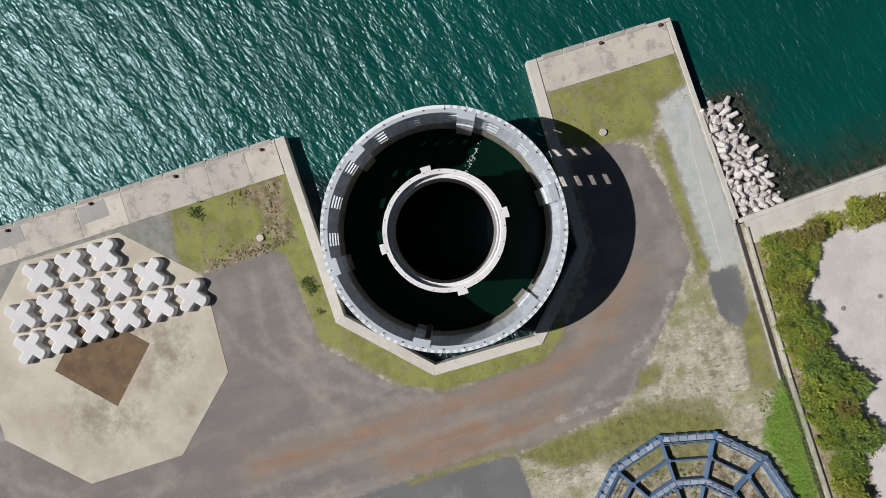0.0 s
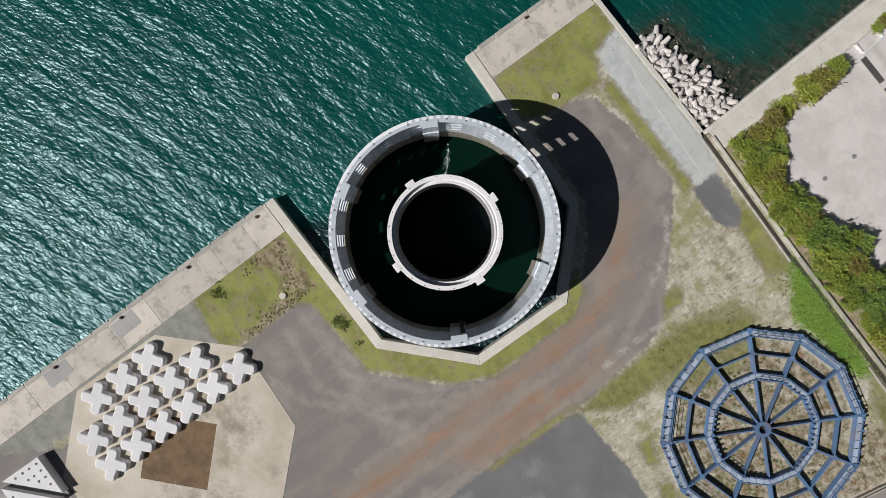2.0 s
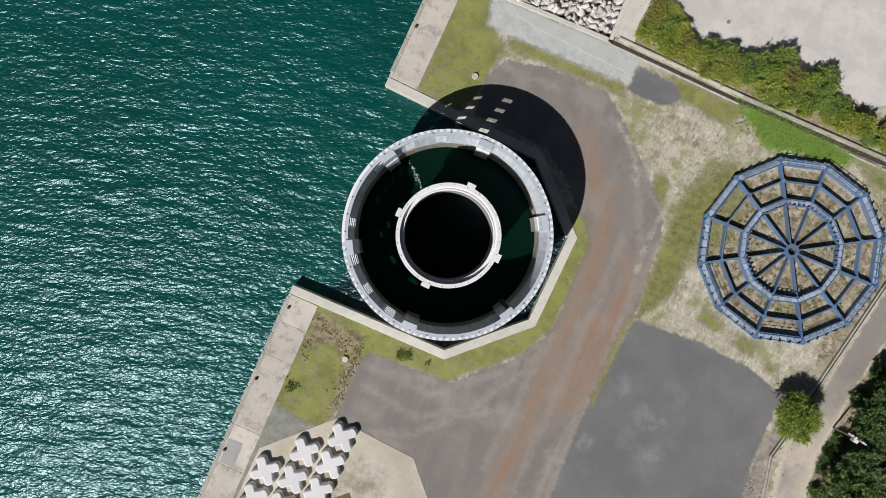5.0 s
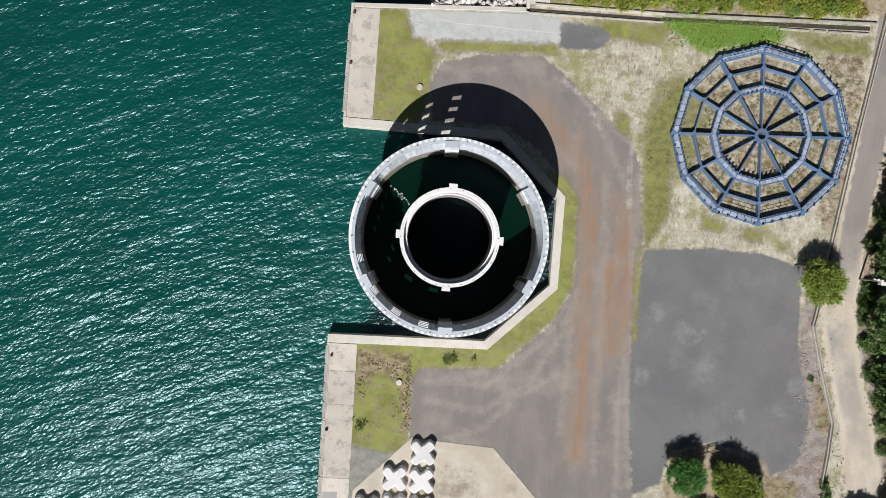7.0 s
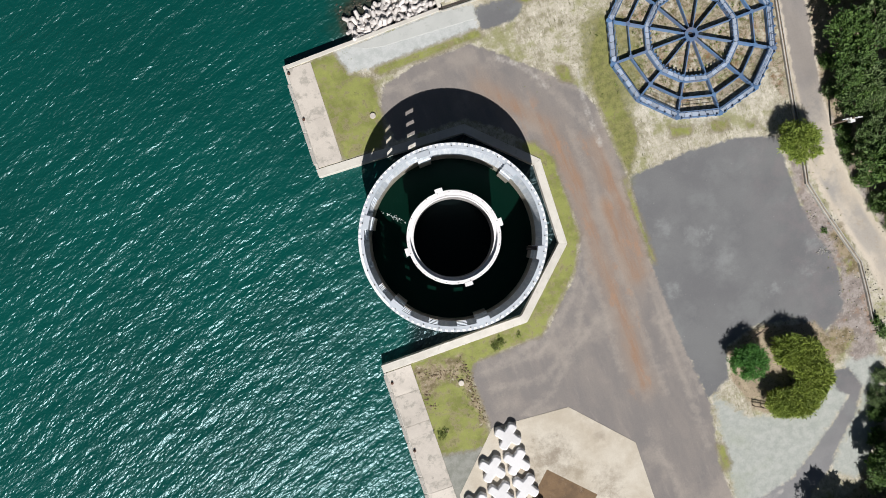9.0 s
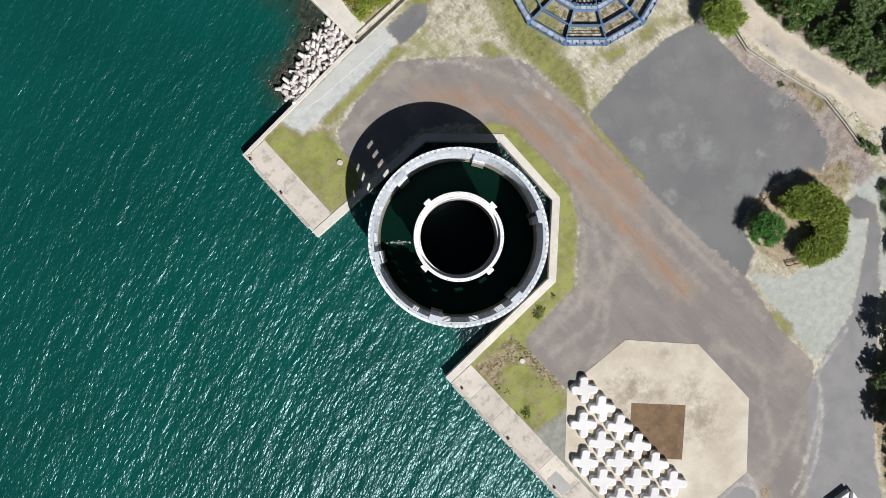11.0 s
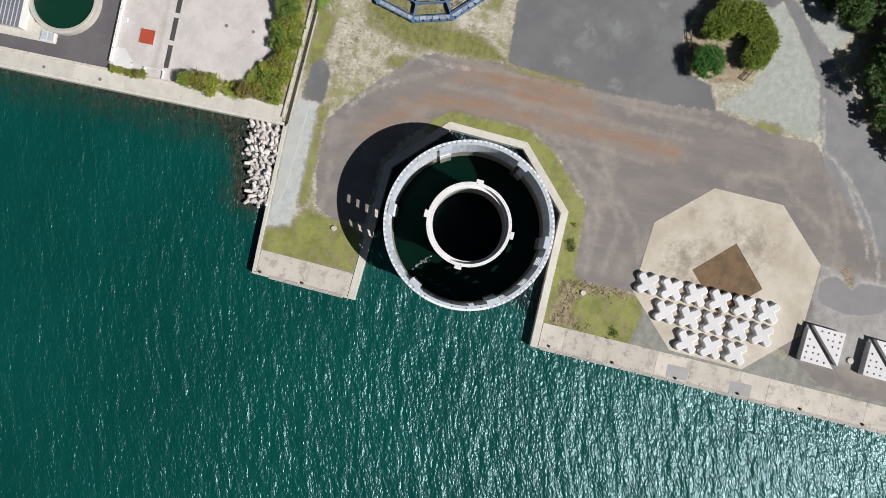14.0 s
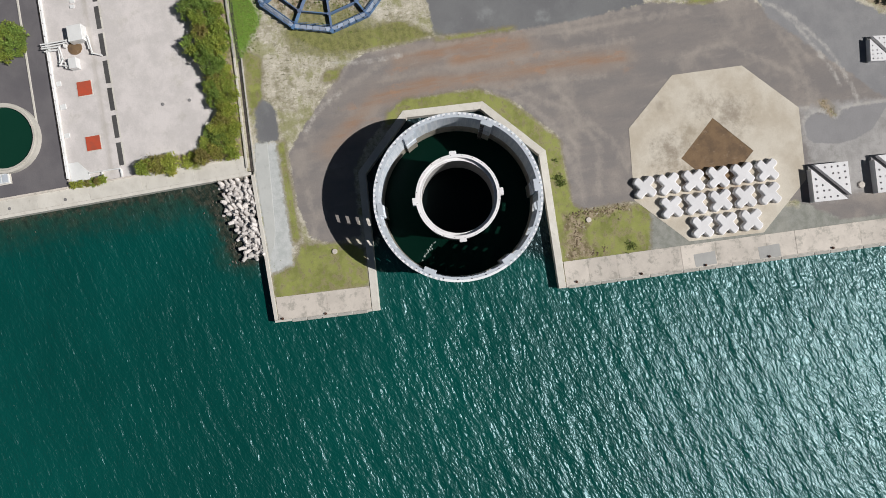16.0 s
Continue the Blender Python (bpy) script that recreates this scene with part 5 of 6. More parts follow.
yellow = tree(2.7, 3.0, LEAF_YELLOW, 2300, 0.36, 21, "bushy yellow-green tree in the planted island", "trees of the planted island", slim=0.5)
yellow.matrix_basis = pose(36.9, -30.1, 0, 0, 0, 20) @ Matrix.Diagonal((0.88, 0.88, 0.95, 1))
for x, y, s, turn in ((38.8, -32.1, 0.98, 80), (38.8, -34.9, 0.95, 150), (36.2, -37.1, 0.88, 220), (33.6, -36.4, 0.78, 300), (37.8, -36.5, 0.78, 30)):
    grown(yellow, x, y, s, turn)
green = tree(2.1, 2.9, LEAF_GREEN, 1700, 0.27, 33, "compact dark green tree in the planted island", "trees of the planted island", slim=0.5)
green.matrix_basis = pose(31.3, -29.8, 0) @ Matrix.Diagonal((1.18, 1.12, 1.05, 1))
roadside = tree(2.75, 3.7, LEAF_YELLOW, 2000, 0.38, 45, "yellow-green tree between the parking ground and the track", "", slim=0.42)
roadside.matrix_basis = pose(48.0, -4.6, 0)

rng = random.Random(77)
WOODS = [(54.9, -2), (56.2, 5), (57.5, 13), (62, 30), (90, 30), (90, -75), (20, -90), (19.5, -67), (28, -54.8), (38.4, -51.0), (45.0, -46), (49.6, -39.4), (54.6, -38.6), (59.8, -33), (57.2, -24), (55.0, -15), (54.2, -8)]
wood = [tree(2.9, 5.0, LEAF_WOOD, 1000, 0.30, 90 + k, "dense dark green woodland tree beside the track", "woodland trees") for k in range(3)]
taken = []
for tries in range(4000):
    x, y = rng.uniform(20, 80), rng.uniform(-80, 25)
    near = float(distance(np.array([x]), np.array([y]), WOODS)[0])
    if 0.6 < near < 9 and x < 70 and all((x - p) ** 2 + (y - q) ** 2 > 2.75 ** 2 for p, q in taken):
        taken.append((x, y))
for k, (x, y) in enumerate(taken):
    s, turn = rng.choice((0.5, 0.7, 0.85, 1.0, 1.1, 1.2)), rng.uniform(0, 360)
    if k < 3:
        wood[k].matrix_basis = pose(x, y, 0, 0, 0, turn)
    else:
        grown(wood[k % 3], x, y, s, turn)


def bush(radius, mat, clumps, seed, label, group):
    body = thing("bush", label, "bush", group)
    part("stems", trunk(radius * 1.1, 0.07, radius * 0.5, seed, 5), BARK, body)
    leaves = part("leaves", crown(radius, radius * 1.3, clumps, 0.23, seed, 7, 0.65), mat, body)
    leaves.matrix_basis = pose(0, 0, radius * 0.55)
    return body


edge_shrub = bush(1.5, LEAF_WOOD, 520, 140, "dark green shrub at the edge of the woodland", "woodland shrubs")
edge_shrub.matrix_basis = pose(54.6, -7.2, 0) @ Matrix.Diagonal((0.8, 0.8, 0.8, 1))
hedge = [bush(1.5, LEAF_HEDGE, 540, 130, "yellow-green shrub in the hedge along the yard", "hedge shrubs"),
         bush(1.4, LEAF_OLIVE, 500, 131, "olive and brownish shrub in the hedge along the yard", "hedge shrubs"),
         bush(1.4, LEAF_SHADE, 500, 132, "dark green shrub in the hedge along the yard", "hedge shrubs")]
rows = [(13.9, 31.9, 1.0, 0), (15.6, 33.2, 0.95, 2), (14.2, 34.0, 0.7, 1), (13.6, 36.4, 0.8, 1), (13.5, 38.2, 0.85, 0), (13.5, 41.4, 1.0, 0), (13.7, 43.4, 0.95, 1), (13.5, 45.2, 0.8, 0), (17.2, 34.6, 1.0, 2),
         (16.6, 31.9, 1.0, 0), (18.8, 32.3, 0.95, 1), (20.8, 31.9, 0.9, 0), (22.9, 32.0, 1.0, 0), (24.8, 32.3, 1.05, 1), (26.9, 32.6, 1.1, 2), (28.6, 33.6, 1.1, 2), (28.2, 31.6, 1.0, 0), (30.2, 32.2, 1.1, 0)]
rows += [(30.4, 34.8, 1.1, 2), (32.2, 33.6, 1.0, 1), (33.2, 31.8, 1.05, 2), (35.4, 32.2, 1.1, 0), (36.0, 34.4, 1.1, 2), (35.0, 30.6, 0.8, 0), (15.2, 35.6, 0.9, 0), (17.6, 33.2, 0.9, 0), (21.8, 33.0, 0.9, 2),
         (23.8, 33.4, 0.8, 1), (26.2, 31.2, 0.9, 0), (24.2, 31.1, 0.9, 0), (22, 30.9, 0.8, 1), (19.8, 31.0, 0.9, 0), (17.8, 31.2, 0.9, 1), (30.2, 30.8, 0.9, 0), (32.2, 30.7, 0.9, 0), (34.0, 33.6, 1.0, 0)]
rows += [(38.3, 31.2, 0.95, 0), (38.9, 32.3, 0.9, 2), (40.3, 30.9, 1.0, 0), (42.2, 31.1, 1.05, 1), (44.4, 30.8, 1.05, 2), (46.4, 31.3, 1.2, 2), (48.6, 31.2, 1.1, 0), (50.8, 30.5, 1.0, 0), (53, 30.4, 0.8, 1), (48.6, 37.6, 1.1, 0),
         (13.0, 51.9, 0.42, 0), (12.9, 52.7, 0.4, 1), (12.95, 53.6, 0.42, 0), (12.9, 54.5, 0.36, 1), (12.9, 55.4, 0.38, 0), (12.9, 56.4, 0.36, 0), (34.8, 61.4, 1.0, 2), (36.6, 61.2, 1.0, 2), (36.4, 62.8, 1.1, 2), (34.4, 63.0, 1.0, 2), (38.2, 62.6, 1.0, 2)]
for k, (x, y, s, kind) in enumerate(rows):
    kind = 2 if k > 7 and k % 3 == 0 and y < 36 and x > 16 else kind
    if k in (0, 2, 1):
        hedge[kind].matrix_basis = pose(x, y, 0)
    else:
        grown(hedge[kind], x, y, s * (1.12 if x < 16 else 0.85 + 0.11 * (k * 7 % 4)), k * 67, tall=0.5 + 0.30 * (k * 5 % 4))
for x, y, s in ((55.0, -12.6, 0.75), (55.8, -16.2, 0.9), (56.6, -20.0, 0.7), (57.6, -23.0, 0.95), (57.4, -26.4, 0.6), (59.4, -29.4, 0.9), (54.4, -9.4, 0.6), (55.2, -5.2, 0.7), (55.4, 0.4, 0.8), (56.2, 4.2, 0.7), (58.4, -19.2, 1.0), (46.4, -40.6, 0.9), (45.6, -43.0, 0.8), (47.8, -38.4, 0.75), (44.4, -46.0, 0.9), (47.4, -42.4, 1.1)):
    grown(edge_shrub, x, y, s, x * 77, tall=0.9)
scrub = bush(0.7, LEAF_WOOD, 110, 150, "small dark green scrub plant in the turf", "scrub plants")
scrub.matrix_basis = pose(50.2, -31.2, 0)
for x, y, s in ((50.7, -32.9, 1.3), (47.9, -17.4, 0.6)):
    grown(scrub, x, y, s, x * 50, tall=0.6)


def weeds():
    """Blades and low tufts where the turf is rough."""
    bm = bmesh.new()
    rng = random.Random(8)
    up = Vector((0, 0, 1))
    for x0, y0, x1, y1, n, size in ((-11.3, -27, -4, -14.4, 110, 0.10), (0.0, -16.2, 2.2, -15.0, 46, 0.24), (0.4, -15.8, 1.6, -15.2, 30, 0.3), (-11.1, -25.3, -10.0, -24.0, 40, 0.22), (-6.4, -23.6, -4.2, -15.6, 60, 0.22), (28, 25.4, 43, 28.6, 380, 0.28), (44, 20, 54, 27.2, 300, 0.15), (25.4, 9, 30, 21, 200, 0.14), (17, 14, 30, 27, 160, 0.12), (26, -0.4, 29, 14, 120, 0.13), (29, 3, 51, 24.5, 420, 0.14),
                                    (-9, 15.4, -3, 29, 160, 0.12), (46.5, -30, 51, 0, 150, 0.18), (15.4, -9, 17, 6, 60, 0.12), (27.6, 29.7, 54, 30.4, 220, 0.24), (36, 28.3, 54, 28.7, 90, 0.16)):
        for k in range(n):
            leaf_clump(bm, Vector((rng.uniform(x0, x1), rng.uniform(y0, y1), 0.01)), size * rng.uniform(0.4, 0.9), rng, up * 0.4, 6)
    return solid("weeds", bm, LEAF_WEED, "low rough weeds and grass tufts in the turf", "weeds", kind="stuff")


weeds()


def docks():
    """Dark broad-leaved weeds along the edges of the rough patch and the frame."""
    bm = bmesh.new()
    rng = random.Random(28)
    up = Vector((0, 0, 1))
    for a, b, wide, n in (((0.2, -15.8), (2.0, -15.4), 0.35, 70), ((3.8, -15.4), (4.4, -15.3), 0.2, 12),
                          ((-10.8, -25.0), (-10.2, -23.6), 0.4, 40), ((32, 8), (37, 20), 2.4, 120), ((40, 6), (47, 18), 2.8, 160)):
        a, b = Vector(a), Vector(b)
        side = Vector((-(b - a).y, (b - a).x)).normalized()
        for k in range(n):
            p = a.lerp(b, rng.random()) + side * rng.gauss(0, wide)
            leaf_clump(bm, Vector((p.x, p.y, 0.01)), rng.uniform(0.12, 0.3), rng, up * 0.6, 7)
    return solid("dock_weeds", bm, LEAF_DOCK, "dark broad-leaved weeds in rough earth and turf", "weeds", kind="stuff")


docks()


def clods():
    """Brown clods of earth along the edges of the rough patch south of the dock."""
    rng = random.Random(63)
    bm = bmesh.new()
    for a, b, wide, n in (((-4.4, -16), (-4.5, -24.6), 0.25, 90), ((-10.4, -16.0), (-5.4, -17.4), 0.8, 60), ((-10.7, -18), (-10.3, -21), 0.3, 24)):
        a, b = Vector(a), Vector(b)
        for k in range(n):
            p = a.lerp(b, rng.random()) + Vector((rng.gauss(0, wide), rng.gauss(0, wide * 0.5)))
            r = rng.uniform(0.06, 0.2)
            bmesh.ops.create_icosphere(bm, subdivisions=1, radius=1, matrix=pose(p.x, p.y, r * 0.1, rng.uniform(0, 40), 0, rng.uniform(0, 360)) @ Matrix.Diagonal((r, r * rng.uniform(0.5, 1), r * 0.35, 1)))
    return solid("earth_clods", bm, CLOD, "brown clods of earth in rough grass", "clods", kind="stuff")


clods()


def loose_stones():
    """Small pale and dark stones along the parking ground's ragged edge and the track's bank."""
    rng = random.Random(61)
    for name, mat, label, lots in (("pale_stones", KERB_GREY, "pale broken stones scattered beside the parking ground", (((47.2, -14), (47.9, -20.5), 0.5, 50), ((46.2, -19.4), (47.2, -20.2), 0.4, 26), ((48.6, -24), (49.4, -31), 1.0, 40), ((44, -30.5), (47, -33.5), 1.2, 24))),
                                   ("dark_stones", ROCK, "dark stones and clods along the track's bank", (((51.6, -24), (52.4, -33), 0.5, 70), ((54.4, -8), (56.6, -24), 0.35, 90), ((48.4, -12), (49.9, -21), 0.4, 50)))):
        bm = bmesh.new()
        for a, b, wide, n in lots:
            a, b = Vector(a), Vector(b)
            for k in range(n):
                p = a.lerp(b, rng.random()) + Vector((rng.gauss(0, wide), rng.gauss(0, wide * 0.5)))
                r = rng.uniform(0.04, 0.13)
                bmesh.ops.create_icosphere(bm, subdivisions=1, radius=1, matrix=pose(p.x, p.y, r * 0.25, rng.uniform(0, 60), 0, rng.uniform(0, 360)) @ Matrix.Diagonal((r, r * rng.uniform(0.5, 1), r * 0.6, 1)))
        solid(name, bm, mat, label, "stones", kind="stuff")


loose_stones()


def tall_grass():
    """Long fresh blades, combed one way, in the green corner behind the blue frame."""
    bm = bmesh.new()
    rng = random.Random(19)
    corner_plot = ZONES["lush"][0]
    for k in range(4600):
        x, y = rng.uniform(27.2, 44), rng.uniform(24.2, 29.1)
        if float(distance(np.array([x]), np.array([y]), corner_plot)[0]) > rng.uniform(-0.7, 0.4):
            leaf_clump(bm, Vector((x, y, 0.0)), rng.uniform(0.12, 0.28), rng, Vector((0.5 * math.sin(x * 0.7), 0.9, 0.5)), 5, 0.4)
    return solid("tall_grass", bm, LEAF_LUSH, "long fresh green grass behind the blue frame", "grass", kind="stuff")


tall_grass()


# ---- kerbs, low walls and the drain by the yard ----
kerbs = tagged(new("kerb"), "pale concrete kerbs and low walls between track, turf and yard", "kerb", kind="structure")
for a, b, half, high, mat in (((10.2, 29.25), (27.6, 28.4), 0.10, 0.22, KERB_GREY), ((11.0, 30.3), (27.8, 29.45), 0.15, 0.3, KERB_PALE), ((27.8, 29.45), (55.2, 28.8), 0.13, 0.35, KERB_GREY), 
                              ((42.6, 27.9), (46.4, 27.75), 0.12, 0.2, KERB_GREY), ((47.1, 27.72), (48.6, 27.68), 0.12, 0.22, KERB_GREY), ((49.0, 27.66), (54.2, 27.5), 0.12, 0.2, KERB_GREY),
                              ((12.78, 57.4), (12.78, 100), 0.16, 0.3, CONCRETE), ((12.8, 30.6), (12.8, 57.3), 0.1, 0.25, CONCRETE),
                              ((22.6, 60.68), (44, 60.6), 0.15, 0.12, COPING)):
    part("kerb_run", prism(bmesh.new(), strip(a, b, half, half), -0.2, high, 0.03), mat, kerbs)
EDGE = [(56.6, 30), (53.0, 14.0), (50.3, 0.9), (48.9, -7.0), (48.1, -10.4), (48.9, -14.4), (50.0, -19.1), (50.95, -23.0), (50.5, -27.0), (49.8, -31.6)]
for shift, half, high, mat in ((-0.22, 0.06, 0.26, KERB_GREY), (0.22, 0.08, 0.42, KERB_GREY), (0.0, 0.155, 0.03, TRACK_EARTH)):
    line = ring_offset(EDGE, shift)
    for a, b in zip(line, line[1:]):
        part("kerb_run", prism(bmesh.new(), strip(a, b, half, half), -0.2, high, 0.02), mat, kerbs)
drain = solid("drain", prism(prism(bmesh.new(), strip((10.3, 29.7), (27.5, 28.85), 0.14, 0.14), -0.1, 0.02), strip((27.52, 28.85), (54.4, 28.22), 0.26, 0.26), -0.1, 0.02), DARK_IRON, "dark earthy drain channel along the yard wall", "drain", kind="structure")


def rail_fence(x, y, turn, n):
    body = thing("rail_fence", "weathered timber rail fence round the planted island", "fence", "rail fences", pose(x, y, 0, 0, 0, turn))
    for k in range(n + 1):
        part("post", box(bmesh.new(), k * 1.2 - 0.06, -0.06, 0, k * 1.2 + 0.06, 0.06, 0.85), TIMBER, body)
    for z in (0.4, 0.7):
        part("rail", box(bmesh.new(), -0.1, -0.035, z, n * 1.2 + 0.1, 0.035, z + 0.1), TIMBER, body)
    return body


rail_fence(32.4, -27.6, 15, 3)
rail_fence(30.4, -36.0, -32, 2)


def pole(x, y):
    body = thing("utility_pole", "slender utility pole with a white cross-arm among the trees", "utility pole", at=pose(x, y, 0, 0, 0, -12))
    part("shaft", tube(bmesh.new(), (0, 0, 0), (0, 0, 4.8), 0.12, 8), TIMBER, body)
    arm = part("cross_arm", box(bmesh.new(), -1.3, -0.07, 4.3, 1.3, 0.07, 4.45), WHITE_PAINT, body)
    for k in (-0.9, -0.4, 0.6):
        part("insulator", disc(bmesh.new(), k, 0.0, 4.452, 4.75, 0.13, 8), WHITE_PAINT, arm)
    part("box", box(bmesh.new(), -0.35, -0.5, 3.9, 0.25, -0.1, 4.5), WHITE_PAINT, body)
    return body


pole(54.0, -4.2)


# ---- the yard ----
def steel_fence(x, y, run):
    body = thing("yard_fence", "white and dark metal rail fence between tarmac and yard", "fence", at=pose(x, y, 0))
    part("plinth", box(bmesh.new(), 0, -0.14, -0.1, run, 0.14, 0.35, 0.02), WHITE_PAINT, body)
    part("gutter", box(bmesh.new(), 0, 0.2, 0.004, run, 0.55, 0.03), DARK_IRON, body)
    n = int(run / 2)
    post = finish("post", box(bmesh.new(), -0.04, -0.04, 0.3, 0.04, 0.04, 0.62), DARK_IRON)
    for k in range(n + 1):
        ob = new("post", post)
        ob.parent, ob.matrix_basis = body, pose(k * run / n, 0, 0)
    part("rail", box(bmesh.new(), 0, -0.03, 0.58, run, 0.03, 0.64), WHITE_PAINT, body)
    return body


steel_fence(14.0, 57.15, 34)


def tank():
    body = thing("round_tank", "round concrete tank full of dark green water", "water tank", at=pose(21.7, 65.55, 0))
    turn = list(np.arange(0, 361, 5))
    part("wall", band(bmesh.new(), (4.62, 4.9), turn, -0.5, 1.0), TANK_RIM, body)
    part("rim", band(bmesh.new(), (4.902, 5.3), turn, -0.5, 0.82), TANK_RIM, body, "pale rim walk")
    part("water", disc(bmesh.new(), 0, 0, 0.3, 0.62, 4.615, 64), POOL, body, "still dark green water")
    return body


tank()


def panel_box(x, y, w, d):
    body = thing("cover_box", "low pale blue-grey metal cover box beside the tank", "cover", at=pose(x, y, 0, 0, 0, 0))
    part("base", box(bmesh.new(), -w / 2, -d / 2, 0, w / 2, d / 2, 0.3, 0.02), WHITE_PAINT, body)
    for s in (-0.25, 0.25):
        part("panel", box(bmesh.new(), -w / 2 + 0.15, s * d - d * 0.2, 0.302, w / 2 - 0.15, s * d + d * 0.2, 0.35), RIM_STEEL, body)
    return body


panel_box(15.8, 67.1, 1.5, 2.1)
solid("tank_pad", prism(bmesh.new(), [(14.9, 65.8), (16.9, 65.8), (17.6, 69.6), (19.4, 70.6), (19.4, 76), (14.9, 76)], -0.2, 0.03, 0.01), COPING, "pale concrete paving beside the round tank", "paving", kind="structure")


def shed(x, y, w, d):
    body = thing("shed", "low shed with a dark grey ribbed roof by the tank", "shed", at=pose(x, y, 0))
    part("wall", box(bmesh.new(), -w / 2, -d / 2, 0, w / 2, d / 2, 2.0), WHITE_PAINT, body)
    roof = part("roof", box(bmesh.new(), -w / 2 - 0.2, -d / 2 - 0.2, 2.002, w / 2 + 0.2, d / 2 + 0.2, 2.12), ROOF, body)
    rib = finish("rib", box(bmesh.new(), -w / 2 - 0.2, -0.05, 2.12, w / 2 + 0.2, 0.05, 2.2), RIM_STEEL)
    for k in range(int(d / 0.6)):
        ob = new("rib", rib)
        ob.parent, ob.matrix_basis = roof, pose(0, -d / 2 + 0.3 + k * 0.6, 0)
    return body


shed(19.5, 73.4, 7.0, 5.6)
for x in (18.8, 27.25):
    cover = solid("red_cover", box(bmesh.new(), -1.2, -1.2, 0, 1.2, 1.2, 0.05, 0.01), COPING, "square faded red hatch cover on the yard concrete", "hatch cover", "red hatch covers", at=pose(x, 52.65, 0))
    part("red_plate", box(bmesh.new(), -1.08, -1.08, 0.052, 1.08, 1.08, 0.10, 0.01), RED_PAINT, cover, "faded red paint")


def grate(x):
    body = thing("drain_grate", "long dark iron drain grate set in the yard", "drain grate", "drain grates in a row", pose(x, 48.95, 0))
    rim = part("frame", box(bmesh.new(), -1.74, -0.36, 0.0, 1.74, 0.36, 0.012), GRATE_IRON, body)
    part("curb", box(bmesh.new(), -1.9, -0.62, 0.0, 1.9, -0.37, 0.02), COPING, body, "pale concrete curb")
    bar = finish("bar", box(bmesh.new(), -0.05, -0.3, 0.013, 0.05, 0.3, 0.03), GRATE_IRON)
    for k in range(16):
        ob = new("bar", bar)
        ob.parent, ob.matrix_basis = rim, pose(-1.6 + k * 0.213, 0, 0)
    return body


first = grate(16.5)
for k in range(1, 9):
    copy_thing(first, pose(16.5 + 4.22 * k, 48.95, 0))
for x, y in ((22.7, 37.2), (22.8, 41.3), (11.1, 58.2), (11.2, 66.8)):
    solid("manhole_cover", disc(bmesh.new(), 0, 0, 0.0, 0.12, 0.24, 14, 0.02), TROUGH_GREY, "small round grey iron cover", "manhole cover", "round covers", at=pose(x, y, 0.0))


def pipework():
    body = thing("pipework", "white pipes and cabinets on a small concrete stand", "pipes", at=pose(33.6, 53.4, 0))
    part("cabinet", box(bmesh.new(), 0.5, -2.4, 0, 2.9, -0.2, 1.4, 0.04), WHITE_PAINT, body)
    part("cabinet", box(bmesh.new(), -3.4, -0.7, 0, -1.8, 0.5, 1.1, 0.04), WHITE_PAINT, body)
    runs = (((1.0, 4.3, 0.9), (1.0, -2.9, 0.9)), ((0.7, 4.3, 0.75), (0.7, 0.4, 0.75)), ((0.35, 4.3, 0.9), (0.2, 1.6, 0.9)), ((0.2, 1.6, 0.9), (-1.6, 1.4, 0.7)), ((-1.6, 1.4, 0.7), (-2.5, 1.9, 0.7)),
            ((0.0, 4.1, 0.6), (-0.1, 1.9, 0.6)), ((-0.1, 1.9, 0.6), (-2.0, 2.0, 0.5)), ((-2.5, 1.9, 0.7), (-2.9, 0.7, 0.7)), ((1.0, -2.9, 0.9), (-1.5, -3.1, 0.6)), ((1.0, -2.4, 0.6), (-0.6, -2.7, 0.5)), ((-1.5, -3.1, 0.6), (-1.9, -4.2, 0.3)))
    for a, b in runs:
        part("pipe", tube(bmesh.new(), a, b, 0.11, 8), WHITE_PAINT, body)
        part("elbow", tube(bmesh.new(), Vector(b) - Vector((0, 0, 0.16)), Vector(b) + Vector((0, 0, 0.16)), 0.15, 8), WHITE_PAINT, body)
    for x, y in ((0.6, 3.4), (0.6, 1.0), (0.6, -2.6), (-2.6, 1.2)):
        part("support", box(bmesh.new(), x - 0.5, y - 0.06, 0, x + 0.5, y + 0.06, 0.7), WHITE_PAINT, body)
    part("soil_bed", disc(bmesh.new(), 0.0, -0.3, 0.0, 0.10, 1.1, 10), RUSTY, body, "bare brown earth")
    return body


pipework()
for x, y, w, d in ((20.6, 56.4, 0.7, 0.8), (25.0, 56.3, 0.8, 0.9), (28.6, 56.4, 0.7, 0.7), (40.7, 52.4, 0.5, 0.7), (39.9, 52.5, 0.5, 0.7)):
    solid("concrete_plinth", box(bmesh.new(), -w / 2, -d / 2, 0, w / 2, d / 2, 0.14, 0.02), WHITE_PAINT, "low white concrete plinth on the yard", "plinth", "plinths", at=pose(x, y, 0))
solid("corner_slab", prism(bmesh.new(), [(13.4, 56.85), (13.5, 53.9), (14.6, 54.0), (16.4, 55.5), (16.4, 56.95)], -0.1, 0.05, 0.015), WHITE_PAINT, "white painted slab in the yard's corner", "slab")
low_wall = thing("low_wall", "low white wall round a planting bed at the yard's edge", "wall")
for a, b in (((14.4, 54.0), (14.3, 49.2)), ((14.2, 49.15), (13.0, 49.1)), ((13.0, 52.0), (14.24, 52.0))):
    part("wall_run", prism(bmesh.new(), strip(a, b, 0.09, 0.09), -0.1, 0.3, 0.02), WHITE_PAINT, low_wall)


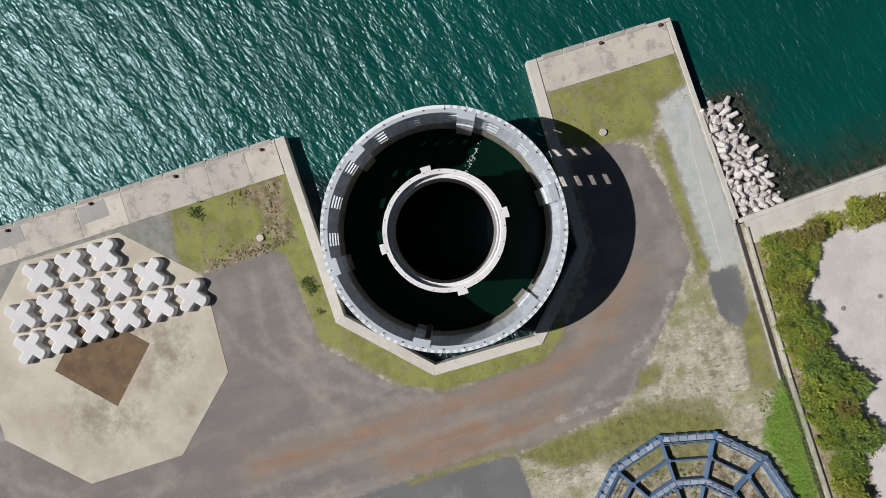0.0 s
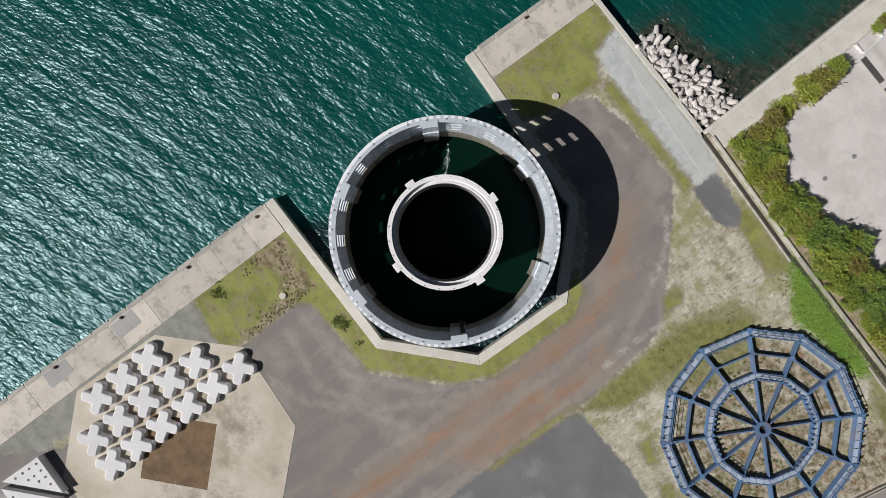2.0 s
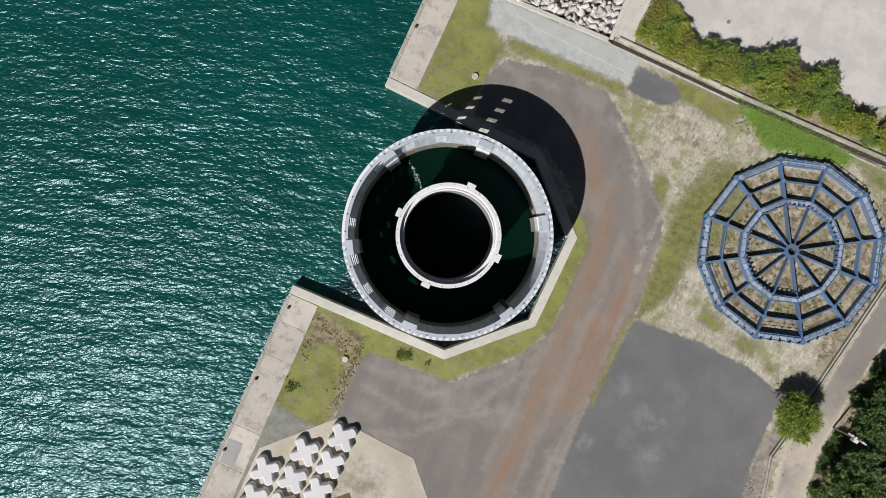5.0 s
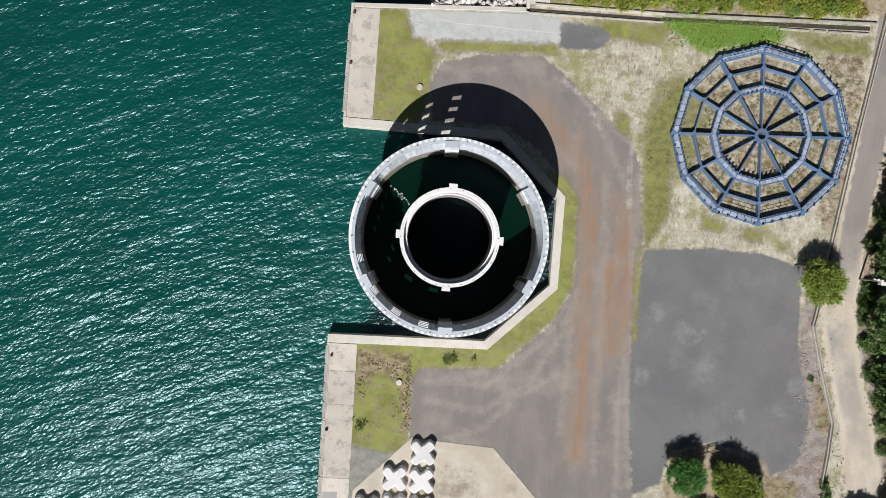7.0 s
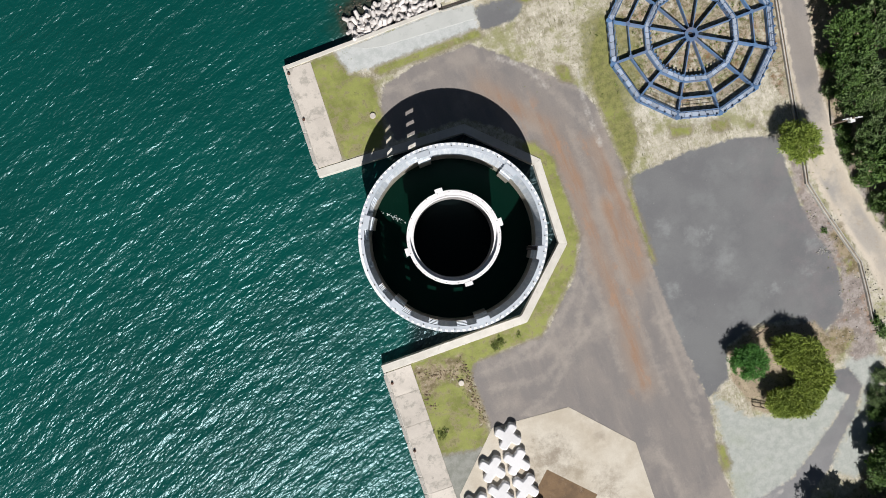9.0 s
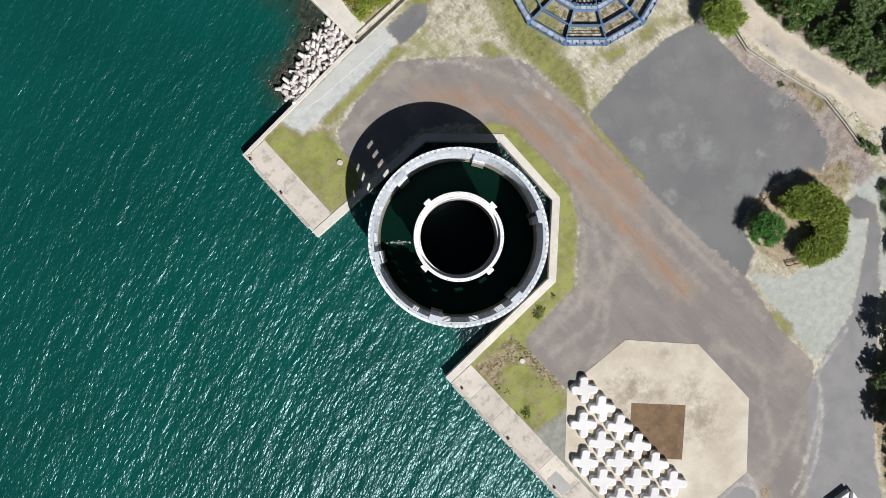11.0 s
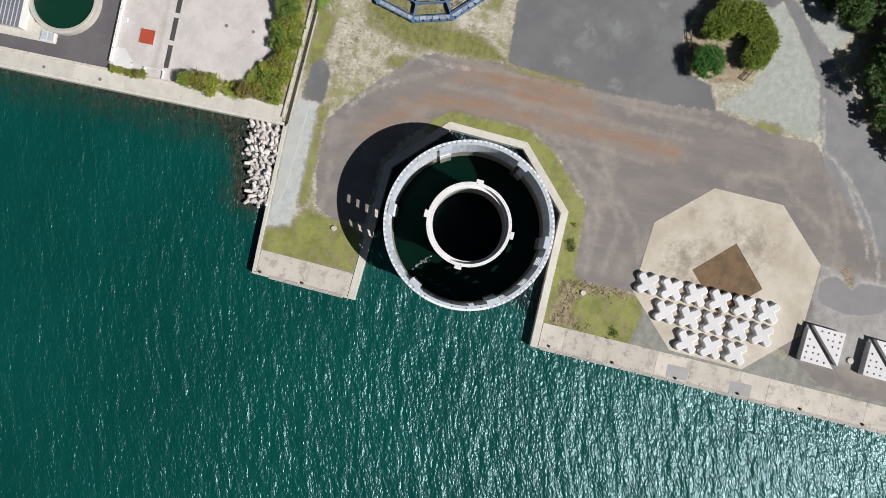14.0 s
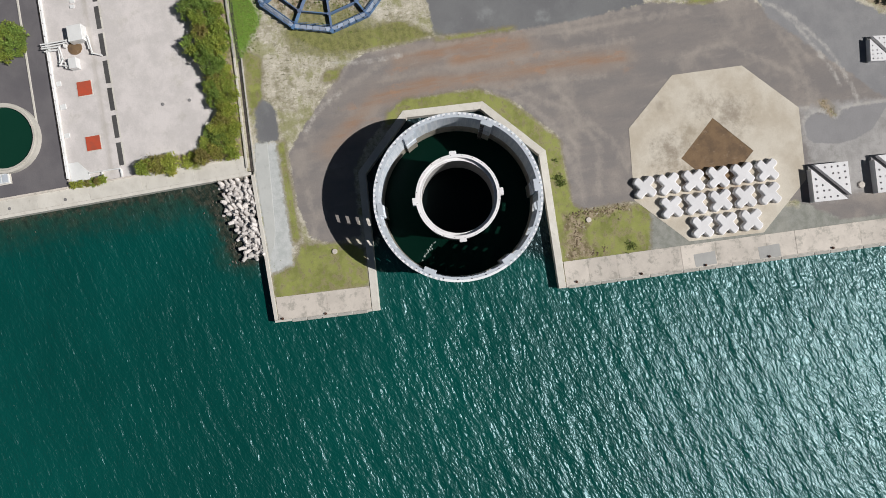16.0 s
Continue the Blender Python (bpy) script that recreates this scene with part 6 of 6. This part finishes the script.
def parked_car(x, y, turn):
    """A small white car, its nose towards the hedge."""
    body = thing("car", "white car parked on the asphalt beyond the hedge", "car", at=pose(x, y, 0, 0, 0, turn))
    def section(levels, top):
        bm = bmesh.new()
        rings = []
        for px, half, z in levels:
            rings.append([bm.verts.new(v) for v in ((px, -half, z), (px, -half * 0.93, top(px)), (px, half * 0.93, top(px)), (px, half, z))])
        for a, b in zip(rings, rings[1:]):
            for k in range(4):
                bm.faces.new((a[k], a[(k + 1) % 4], b[(k + 1) % 4], b[k]))
        bm.faces.new(rings[0][::-1])
        bm.faces.new(rings[-1])
        bmesh.ops.recalc_face_normals(bm, faces=bm.faces)
        return bm
    shell = part("body", section([(0, 0.62, 0.4), (0.12, 0.78, 0.3), (0.5, 0.86, 0.28), (3.7, 0.87, 0.28), (4.1, 0.8, 0.3), (4.2, 0.7, 0.4)], lambda q: 0.72 + 0.24 * min(1.0, q / 1.0) - 0.05 * max(0.0, q - 3.6)), WHITE_PAINT, body)
    cabin = part("cabin", section([(1.05, 0.70, 0.93), (1.75, 0.72, 0.93), (3.5, 0.72, 0.93), (3.98, 0.68, 0.93)], lambda q: 0.95 if q < 1.2 or q > 3.9 else 1.46), CAR_GLASS, body, "dark glass")
    part("roof", box(bmesh.new(), 1.72, -0.66, 1.462, 3.52, 0.66, 1.50, 0.03), WHITE_PAINT, cabin)
    for px in (0.78, 3.38):
        for py in (-0.80, 0.80):
            tyre = part("wheel", tube(bmesh.new(), (px, py - 0.1, 0.30), (px, py + 0.1, 0.30), 0.30, 16), DARK_IRON, body, "black tyre")
            part("rim", tube(bmesh.new(), (px, py - 0.115, 0.30), (px, py + 0.115, 0.30), 0.19, 12), RIM_STEEL, tyre)
    for py in (-0.58, 0.58):
        part("headlight", box(bmesh.new(), 0.02, py - 0.16, 0.56, 0.3, py + 0.16, 0.70, 0.02), RIM_STEEL, shell)
    return body


parked_car(50.3, 35.7, 4)


def hose(x, y):
    bm = bmesh.new()
    points = [(0.62 * math.cos(a), 0.55 * math.sin(a), 0.04) for a in np.arange(-0.6, 4.9, 0.4)] + [(0.9, -0.9, 0.04)]
    for a, b in zip(points, points[1:]):
        tube(bm, a, b, 0.045, 6)
    return solid("hose", bm, DARK_IRON, "dark hose lying in a loop on the yard concrete", "hose", at=pose(x, y, 0))


hose(45.4, 37.4)
